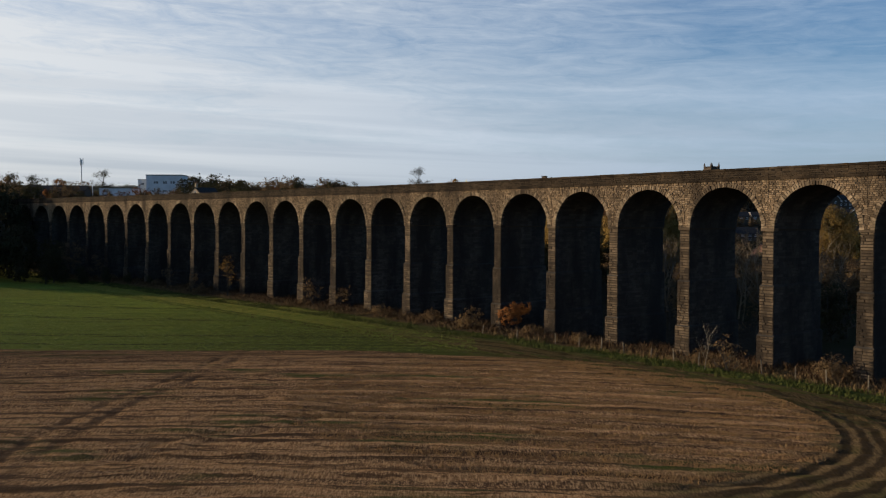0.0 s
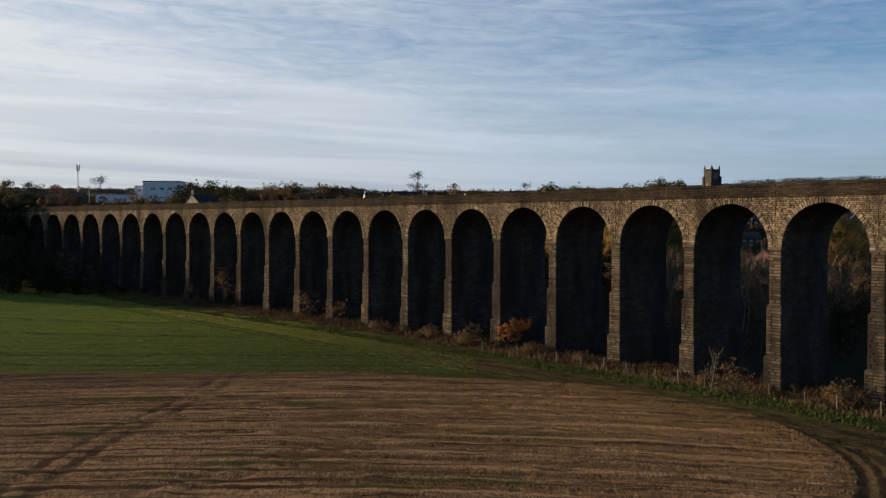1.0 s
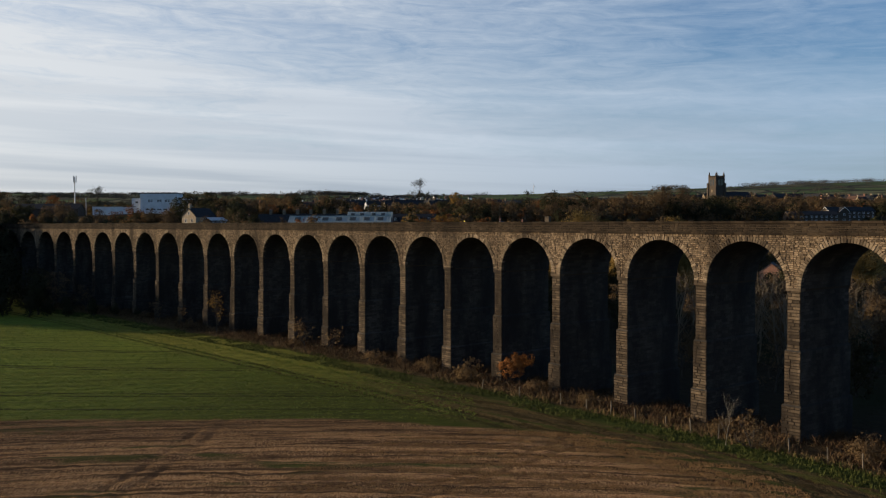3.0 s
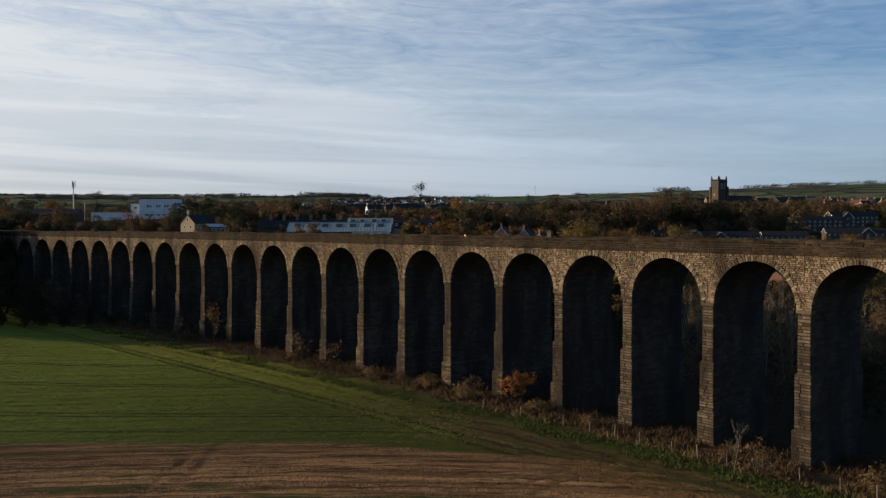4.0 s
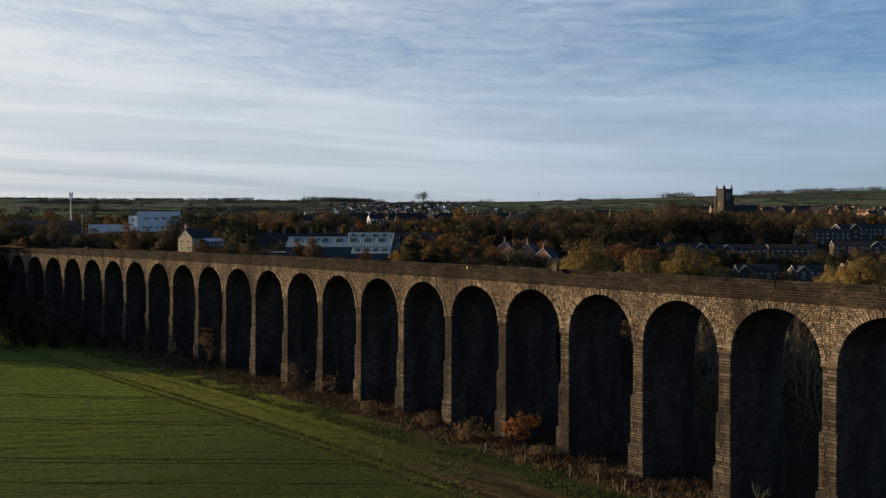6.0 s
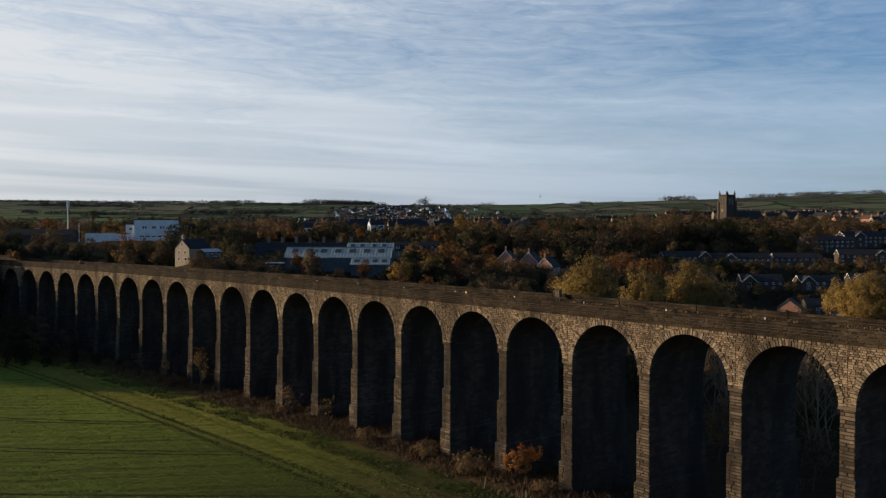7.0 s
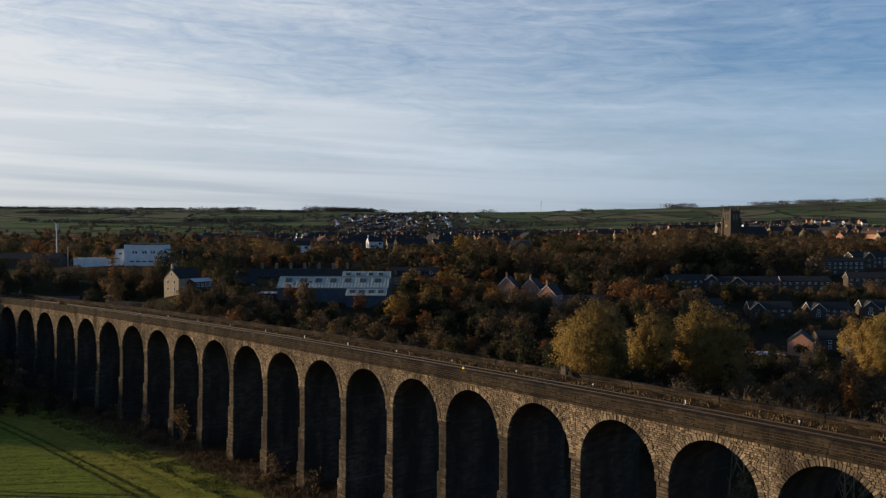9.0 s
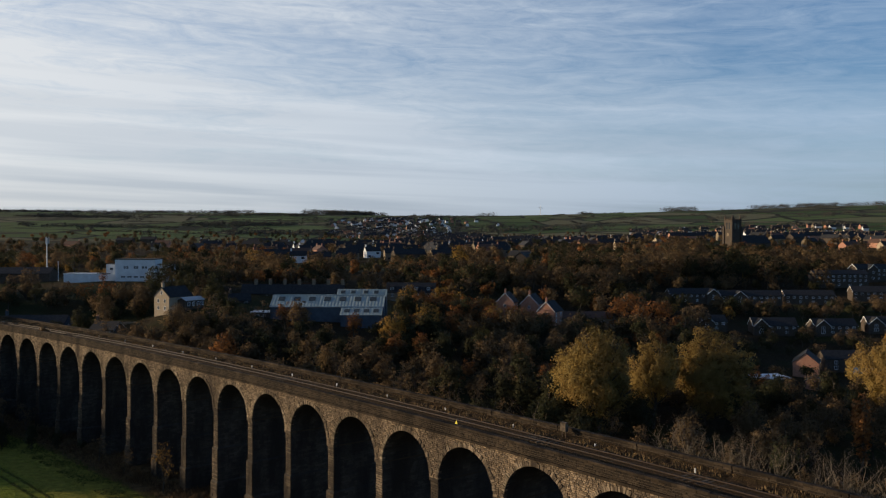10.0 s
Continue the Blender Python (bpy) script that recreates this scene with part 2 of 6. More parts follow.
def ground_look(N, p, geo):
    sep = N.add("ShaderNodeSeparateXYZ", {0: p})
    x, y = sep.outputs[0], sep.outputs[1]
    wob = N.math("SUBTRACT", N.noise(p, 0.11, 4.0, 0.6), 0.5)
    wob2 = N.math("SUBTRACT", N.noise(p, 0.5, 4.0, 0.6), 0.5)
    rx, ry = N.math("SUBTRACT", x, AX), N.math("SUBTRACT", y, AY)
    s = N.math("ADD", N.math("MULTIPLY", rx, TX), N.math("MULTIPLY", ry, TY))
    d = N.math("ADD", N.math("MULTIPLY", rx, NX), N.math("MULTIPLY", ry, NY))
    d = N.math("SUBTRACT", d, N.math("MULTIPLY", N.math("MULTIPLY", s, s), 0.0005))
    dw = N.math("ADD", d, N.math("ADD", N.math("MULTIPLY", wob, 3.0), N.math("MULTIPLY", wob2, 1.6)))
    grain = N.noise(p, 5.0, 6.0, 0.75)
    tuft = N.noise(p, 0.9, 5.0, 0.7)
    # stubble: drilled rows that run across, with wheelings and weedy patches
    rowv = N.scaled(N.add("ShaderNodeCombineXYZ", {0: x, 1: N.math("ADD", y, N.math("ADD", N.math("MULTIPLY", wob, 3.2), N.math("MULTIPLY", N.math("MULTIPLY", x, x), 0.0024))), 2: 0.0}).outputs[0], 0.035, 1.0, 1.0)
    rows = N.noise(rowv, 0.55, 4.0, 0.6)
    thin = N.noise(N.scaled(rowv, 2.2, 1.0, 1.0), 1.9, 4.0, 0.65)
    yy = N.math("ADD", y, N.math("ADD", N.math("MULTIPLY", wob, 2.4), N.math("MULTIPLY", N.math("MULTIPLY", x, x), 0.0024)))
    drill = N.math("SINE", N.math("MULTIPLY", yy, 2 * math.pi / 1.35))
    bout = N.math("SINE", N.math("MULTIPLY", yy, 2 * math.pi / 4.9))
    drill = N.math("ADD", N.math("MULTIPLY", drill, 0.5), N.math("ADD", N.math("MULTIPLY", bout, 0.35), N.math("MULTIPLY", N.math("SUBTRACT", rows, 0.5), 5.0)))
    drill = N.math("ADD", drill, N.math("MULTIPLY", N.math("SUBTRACT", thin, 0.5), 3.0))
    stub = N.mix(N.map(drill, -0.75, 0.65), (0.065, 0.034, 0.016), (0.42, 0.24, 0.106))
    stub = N.mix(N.map(grain, 0.44, 0.62, 0.0, 0.75), stub, (0.44, 0.275, 0.13))
    stub = N.mix(N.map(N.noise(p, 2.6, 5.0, 0.75), 0.5, 0.64, 0.0, 0.7), stub, (0.075, 0.04, 0.02))
    fine = N.noise(N.scaled(rowv, 3.0, 1.0, 1.0), 1.6, 3.0, 0.6)
    streak = N.noise(N.scaled(p, 7.0, 1.6, 1.0), 1.5, 3.0, 0.7)
    stub = N.mix(N.map(streak, 0.50, 0.62, 0.0, 0.7), stub, (0.60, 0.38, 0.19))
    stub = N.mix(N.map(streak, 0.47, 0.38, 0.0, 0.5), stub, (0.07, 0.038, 0.019))
    # shadows of the furrows, painted as thin broken dark lines
    furrow_shade = N.math("SINE", N.math("ADD", N.math("MULTIPLY", yy, 2 * math.pi / 1.9), N.math("MULTIPLY", rows, 6.0)))
    keep = N.map(N.noise(N.scaled(rowv, 1.6, 0.6, 1.0), 0.9, 3.0, 0.6), 0.40, 0.54)
    stub = N.mix(N.math("MULTIPLY", N.math("MULTIPLY", N.map(furrow_shade, 0.45, 0.8), keep), 0.85), stub, (0.034, 0.019, 0.010))
    stub = N.mix(N.map(fine, 0.56, 0.62, 0.0, 0.75), stub, (0.040, 0.022, 0.011))
    weed = N.math("MULTIPLY", N.map(N.noise(N.scaled(p, 0.5, 1.0, 1.0), 0.12, 3.0, 0.6), 0.55, 0.63), N.map(drill, 0.5, -0.4))
    stub = N.mix(N.math("MULTIPLY", weed, 0.9), stub, (0.040, 0.060, 0.012))

    # stubble darkened towards the left in colour, for how it returns the sun
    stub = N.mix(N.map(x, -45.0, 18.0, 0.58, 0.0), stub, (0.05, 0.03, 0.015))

    def wheel(dist, wide):
        return N.map(N.math("ABSOLUTE", N.math("ADD", dist, N.math("MULTIPLY", wob2, 0.5))), wide * 0.5, wide, 1.0, 0.0)
    yw = N.math("MULTIPLY", N.math("SINE", N.math("MULTIPLY", y, 0.13)), 0.5)
    yd = N.math("MULTIPLY", N.math("SINE", N.math("MULTIPLY", y, 0.1)), 0.6)
    for o in (0.0, 1.9):
        a1 = wheel(N.math("ADD", N.math("ADD", x, 21.8 + o), yw), 0.55)
        dg = N.math("SUBTRACT", N.math("MULTIPLY", N.math("ADD", x, 10.0), 0.8), N.math("MULTIPLY", N.math("SUBTRACT", y, 59.0), 0.6))
        a2 = N.math("MULTIPLY", wheel(N.math("ADD", N.math("SUBTRACT", dg, o), yd), 0.45), 0.5)
        stub = N.mix(N.math("MULTIPLY", N.math("MAXIMUM", a1, a2), N.map(N.noise(p, 0.16, 3.0), 0.42, 0.60, 0.85, 0.08)), stub, (0.042, 0.026, 0.015))
    # young green crop, in drilled lines
    crop = N.mix(N.map(tuft, 0.28, 0.72), (0.115, 0.165, 0.022), (0.25, 0.29, 0.040))
    crop = N.mix(N.map(N.noise(p, 0.05, 3.0, 0.5), 0.42, 0.62, 0.0, 0.45), crop, (0.155, 0.155, 0.025))
    # nearer crop darkened in colour, for how its light changes with view angle
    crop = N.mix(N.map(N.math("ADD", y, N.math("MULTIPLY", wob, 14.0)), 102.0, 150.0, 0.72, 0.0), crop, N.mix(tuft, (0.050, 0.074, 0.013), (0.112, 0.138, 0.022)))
    # darker again towards the right
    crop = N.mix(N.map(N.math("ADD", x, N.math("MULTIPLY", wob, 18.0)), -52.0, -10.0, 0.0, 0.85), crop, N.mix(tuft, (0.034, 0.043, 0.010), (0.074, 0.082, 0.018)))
    line = N.noise(N.scaled(rowv, 1.0, 1.0, 1.0), 0.9, 3.0, 0.6)
    crop = N.mix(N.map(line, 0.52, 0.68, 0.0, 0.7), crop, (0.045, 0.05, 0.012))
    for ty in (111.8, 113.5, 131.8, 133.5, 149.5, 151.2, 103.6):
        crop = N.mix(N.math("MULTIPLY", wheel(N.math("SUBTRACT", y, ty), 0.42), 0.85), crop, (0.024, 0.024, 0.008))
    # headland grass along the viaduct
    head = N.mix(N.map(tuft, 0.3, 0.72), (0.12, 0.125, 0.018), (0.31, 0.285, 0.048))
    head = N.mix(N.map(grain, 0.45, 0.8, 0.0, 0.6), head, (0.33, 0.27, 0.09))
    crop = N.mix(N.math("MULTIPLY", N.map(dw, 16.0, 22.0, 1.0, 0.0), N.map(x, -50.0, 4.0, 1.0, 0.12)), crop, head)
    isgreen = N.map(N.math("ADD", y, N.math("ADD", N.math("MULTIPLY", wob2, 2.0), N.math("MULTIPLY", N.map(x, -9.0, 8.0), 5.0))), 97.3, 98.5)
    for o in (17.6, 19.4):
        crop = N.mix(N.math("MULTIPLY", wheel(N.math("SUBTRACT", d, o), 0.5), 0.8), crop, (0.035, 0.03, 0.010))
    soil = N.mix(N.map(fine, 0.4, 0.62), (0.10, 0.062, 0.03), (0.045, 0.027, 0.014))
    stub = N.mix(N.math("MULTIPLY", N.map(N.math("ADD", y, N.math("MULTIPLY", wob, 9.0)), 84.0, 95.0, 0.0, 0.65), N.map(thin, 0.35, 0.55)), stub, soil)
    stub = N.mix(1.0, stub, (1.22, 1.2, 1.2), "MULTIPLY")
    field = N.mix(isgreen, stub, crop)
    # trampled turning strip
    tread = N.mix(N.map(streak, 0.38, 0.62), (0.036, 0.026, 0.012), (0.165, 0.115, 0.050))
    tread = N.mix(N.map(N.math("SINE", N.math("MULTIPLY", N.math("ADD", d, N.math("MULTIPLY", wob, 5.0)), 2.3)), 0.35, 0.9, 0.0, 0.75), tread, (0.030, 0.021, 0.010))
    tread = N.mix(N.map(N.noise(N.add("ShaderNodeCombineXYZ", {0: N.math("MULTIPLY", s, 0.04), 1: d, 2: 0.0}).outputs[0], 0.85, 3.0, 0.6), 0.5, 0.62), tread, (0.060, 0.068, 0.018))
    ring = N.math("SQRT", N.math("ADD", N.math("POWER", N.math("SUBTRACT", x, 8.0), 2.0), N.math("POWER", N.math("MULTIPLY", N.math("SUBTRACT", y, 68.0), 0.8), 2.0)))
    ringw = N.math("ADD", ring, N.math("MULTIPLY", wob2, 2.0))
    corner = N.math("MULTIPLY", N.map(ringw, 18.0, 20.0), N.math("MULTIPLY", N.map(x, 6.0, 14.0), N.map(y, 84.0, 72.0)))
    arcs = N.mix(N.map(streak, 0.38, 0.62), (0.11, 0.072, 0.031), (0.31, 0.20, 0.088))
    arcs = N.mix(N.map(N.noise(p, 0.3, 3.0), 0.5, 0.62, 0.0, 0.6), arcs, (0.075, 0.08, 0.02))
    for o in (19.3, 20.4, 21.5, 22.5, 23.8, 25.0, 26.0, 27.2):
        arcs = N.mix(N.math("MULTIPLY", wheel(N.math("SUBTRACT", N.math("ADD", ring, N.math("MULTIPLY", wob, 1.5)), o), 0.42), 0.8), arcs, (0.030, 0.020, 0.010))
    field = N.mix(corner, field, arcs)
    field = N.mix(N.math("MULTIPLY", N.map(dw, 17.0, 23.0, 1.0, 0.0), N.map(x, -16.0, 0.0, 0.0, 0.92)), field, tread)
    verge = N.mix(N.map(tuft, 0.3, 0.7), (0.030, 0.044, 0.010), (0.066, 0.086, 0.020))
    field = N.mix(N.math("MULTIPLY", N.map(dw, 9.0, 11.0, 1.0, 0.0), N.map(x, -12.0, 16.0, 0.25, 1.0)), field, verge)
    rough = N.mix(N.map(tuft, 0.3, 0.7), (0.045, 0.030, 0.015), (0.13, 0.088, 0.042))
    field = N.mix(N.map(dw, 5.4, 6.6, 1.0, 0.0), field, rough)
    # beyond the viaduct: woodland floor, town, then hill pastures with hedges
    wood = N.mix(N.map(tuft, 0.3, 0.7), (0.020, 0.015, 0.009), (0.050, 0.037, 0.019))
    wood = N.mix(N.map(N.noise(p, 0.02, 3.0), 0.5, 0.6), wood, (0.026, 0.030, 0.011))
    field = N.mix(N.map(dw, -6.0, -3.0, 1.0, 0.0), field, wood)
    warp = N.add("ShaderNodeVectorMath", {0: p, 1: N.add("ShaderNodeVectorMath", {0: N.add("ShaderNodeTexNoise", {"Vector": p, "Scale": 0.004}).outputs["Color"], 1: (90, 90, 0)}, operation="MULTIPLY").outputs[0]}, operation="ADD").outputs[0]
    flatp = N.scaled(warp, 1, 0.55, 0)
    cell = N.add("ShaderNodeTexVoronoi", {"Vector": flatp, "Scale": 0.0062})
    edge = N.add("ShaderNodeTexVoronoi", {"Vector": flatp, "Scale": 0.0062}, feature="DISTANCE_TO_EDGE").outputs["Distance"]
    pick = N.add("ShaderNodeSeparateColor", {0: cell.outputs["Color"]})
    past = N.mix(pick.outputs[0], (0.050, 0.080, 0.030), (0.105, 0.140, 0.055))
    past = N.mix(N.map(pick.outputs[1], 0.66, 0.72), past, (0.135, 0.130, 0.075))
    past = N.mix(N.map(N.noise(p, 0.006, 4.0), 0.56, 0.62), past, (0.055, 0.052, 0.036))
    past = N.mix(N.map(edge, 0.022, 0.045, 1.0, 0.0), past, (0.026, 0.029, 0.020))
    field = N.mix(N.map(y, 950.0, 1200.0), field, past)
    h = N.math("ADD", N.math("MULTIPLY", N.map(drill, -1.0, 1.0), 0.3), N.math("ADD", N.math("MULTIPLY", grain, 0.35), N.math("MULTIPLY", thin, 0.35)))
    return field, h, 0.42


def build_ground():
    xs = steps(-3000, 3000, -100, 54, 0.56, 1.09)
    ys = steps(-500, 4500, 38, 200, 0.58, 1.075)
    gx, gy = np.meshgrid(xs, ys)
    z = land(gx, gy)
    near = np.clip((gy - 26) / 15, 0, 1) * np.clip((off_face(gx, gy) - 6) / 6, 0, 1) * np.clip((202 - gy) / 10, 0, 1)
    rows = np.sin(2 * np.pi * (gy + 0.0024 * gx * gx + 1.2 * np.sin(gx * 0.05)) / 3.1) * 0.085 + np.sin(2 * np.pi * (gy + 0.0024 * gx * gx) / 1.24 + np.sin(gx * .11)) * 0.045
    z = z + rows * near * np.where(gy < 98, 1.0, 0.35)
    rng = np.random.RandomState(4)
    z = z + near * rng.uniform(-0.03, 0.03, z.shape)
    # pairs of wheel ruts: one along the headland, one across the stubble, arcs at the turning corner
    def rut(dist, depth, width=0.35):
        return -depth * np.exp(-(dist / width) ** 2)
    d = off_face(gx, gy)
    for o in (17.6, 19.4, 12.6):
        z += near * rut(d - o + 0.4 * np.sin(gx * 0.07), 0.22)
    for o in (0.0, 1.9):
        z += near * rut(gx + 21.8 + o + 0.5 * np.sin(gy * 0.13), 0.09, 0.35) * (gy < 97) * (gy > 44)
        z += near * rut((gx + 10) * 0.8 - (gy - 59) * 0.6 - o + 0.6 * np.sin(gy * 0.1), 0.10, 0.35) * (gy < 92) * (gy > 44)
    for o in (20.4, 22.2, 25.0, 26.8):
        z += near * rut(np.hypot(gx - 8, (gy - 68) * 0.8) - o, 0.07, 0.45) * (gx > 12) * (gy < 80)
    # the valley side dips a little under the far arches
    nx, ny = len(xs), len(ys)
    verts = np.stack([gx.ravel(), gy.ravel(), z.ravel()], 1)
    i = (np.arange(ny - 1)[:, None] * nx + np.arange(nx - 1)[None, :]).ravel()
    faces = np.stack([i, i + 1, i + nx + 1, i + nx], 1)
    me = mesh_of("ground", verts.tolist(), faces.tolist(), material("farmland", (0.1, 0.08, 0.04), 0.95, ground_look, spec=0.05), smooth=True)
    return tagged(new("ground", me), "harvested brown stubble field with green crop running out to wooded hills", "ground", kind="structure")


build_ground()

# ---- viaduct ----
PITCH, FIRST, LAST = 10.30, -4, 25
HALF = 0.71                             # half a pier's thickness at the springing
SPRING, CENTRE = 12.75, 12.93            # impost, centre of the arch
RADIUS = 10.30 / 2 - HALF
STRING, RAILBED, COPING = 18.08, 18.55, 19.42
WIDE = 9.0
LEANED = 0.55                           # from the impost's corner to the pier's middle


def pier_points():
    pts = {4: Vector((7.372, 124.667, 0))}
    p = pts[4].copy()
    for k in range(4, LAST + 2):
        a = radians(52.407 - 0.5883 * (k + 0.5))
        p = p + Vector((-math.cos(a), math.sin(a), 0)) * PITCH
        pts[k + 1] = p
    p = pts[4].copy()
    for k in range(4, FIRST - 2, -1):
        a = radians(52.407 - 0.5883 * (k - 0.5))
        p = p - Vector((-math.cos(a), math.sin(a), 0)) * (PITCH + 0.17)
        pts[k - 1] = p
    return {k: v + Vector((0.642, -0.767, 0)) * LEANED for k, v in pts.items()}


PIERS = pier_points()


def bay_frame(k):
    """Origin and axes of the bay from pier k to pier k+1: along, inwards, up."""
    o = PIERS[k]
    u = (PIERS[k + 1] - o).normalized()
    return o, u, Vector((u.y, -u.x, 0)), Vector((0, 0, 1))


def pier_frame(k):
    u = (PIERS[k + 1] - PIERS[k - 1]).normalized()
    return PIERS[k], u, Vector((u.y, -u.x, 0)), Vector((0, 0, 1))


def stones_on(sh, rnd, o, along, out, length, z0, z1, course=0.34, size=(0.5, 1.0), proud=(0.02, 0.07), spans=None, joint=0.022):
    """Courses of separate blocks on a face. along: unit vector; out: the face's outward normal; spans(z): the free stretches."""
    z = z0
    while z < z1 - 0.08:
        h = min(course * rnd.uniform(0.86, 1.14), z1 - z)
        if z1 - z - h < 0.12:
            h = z1 - z
        for a, b in (spans(z + h / 2) if spans else [(0.0, length)]):
            x = a
            while x < b - 0.03:
                w = rnd.uniform(*size)
                if b - x - w < size[0] * 0.5:
                    w = b - x
                p = rnd.uniform(*proud)
                c = o + along * (x + joint / 2) + Vector((0, 0, z + joint / 2))
                n = len(sh.v)
                aw, up, ou = along * (w - joint), Vector((0, 0, h - joint)), out * p
                ch = min(0.03, p * 0.7)
                ia, iu = along * ch, Vector((0, 0, ch))
                sh.v += [c, c + aw, c + aw + up, c + up, c + ou + ia + iu, c + ou + aw - ia + iu, c + ou + aw + up - ia - iu, c + ou + up + ia - iu]
                sh.f += [(n + 4, n + 5, n + 6, n + 7), (n, n + 1, n + 5, n + 4), (n + 1, n + 2, n + 6, n + 5), (n + 2, n + 3, n + 7, n + 6), (n + 3, n, n + 4, n + 7)]
                x += w
        z += h


def build_pier(k, root):
    rnd = random.Random(900 + k)
    o, u, w, up = pier_frame(k)
    base = float(land(o.x, o.y)) - 1.2
    steps_z = [6.87 + rnd.uniform(-.1, .1), 1.77 + rnd.uniform(-.1, .1)]
    pier = empty("pier")
    pier.parent = root
    face, flank = Shape(), Shape()
    tops = [SPRING] + steps_z
    lows = steps_z + [base]
    for i, (zt, zb) in enumerate(zip(tops, lows)):
        grow = 0.17 * i
        hw, back, front = HALF - 0.05 + grow, WIDE - 0.05 + grow, 0.05 - grow
        c = o - u * hw + w * front
        shaft = Shape().box(c + up * zb, u * (2 * hw), w * (back - front), up * (zt - zb))
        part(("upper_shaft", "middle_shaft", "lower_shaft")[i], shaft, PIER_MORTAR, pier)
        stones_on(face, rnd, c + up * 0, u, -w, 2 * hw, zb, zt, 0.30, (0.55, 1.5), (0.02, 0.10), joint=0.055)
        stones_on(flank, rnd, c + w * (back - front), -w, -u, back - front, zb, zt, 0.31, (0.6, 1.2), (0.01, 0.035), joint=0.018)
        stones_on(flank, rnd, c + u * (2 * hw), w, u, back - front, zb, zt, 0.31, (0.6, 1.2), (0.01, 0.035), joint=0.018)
        if i:
            led = 0.17
            cap = Shape().box(c + up * zt - u * 0.03 - w * 0.03, u * (2 * hw + 0.06), w * (back - front + 0.06), up * 0.16)
            # the offset's weathered cap, cut back to the shaft above
            for n in (4, 5, 6, 7):
                v = cap.v[n]
                mid = o + w * (WIDE / 2)
                q = v - mid
                a, b = q.dot(u), q.dot(w)
                cap.v[n] = mid + u * (math.copysign(abs(a) - led, a)) + w * (math.copysign(abs(b) - led, b)) + up * v.z
            # cap takes the shade-darkened stone, so its slope draws no bright line
            part("offset_course", cap, STONE_SHADED, pier)
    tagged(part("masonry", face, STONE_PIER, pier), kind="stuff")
    # flanks carry the shade between piers in their stone colour
    tagged(part("flank_masonry", flank, STONE_SHADED, pier, "sooty stone under the arches, its colour darkened for shade"), kind="stuff")
    imp = Shape().box(o - u * (HALF + 0.05) - w * 0.13 + up * (SPRING - 0.02), u * (2 * HALF + 0.10), w * 0.85, up * 0.30)
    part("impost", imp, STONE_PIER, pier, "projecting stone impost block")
    return pier


def soffit(L, n=28):
    r = L / 2 - HALF
    pts = [(HALF, SPRING)]
    for i in range(n + 1):
        a = math.pi * (1 - i / n)
        pts.append((L / 2 + r * math.cos(a), CENTRE + r * (CENTRE_RISE) * math.sin(a)))
    return pts + [(L - HALF, SPRING)]


CENTRE_RISE = 1.0
RING = 0.43


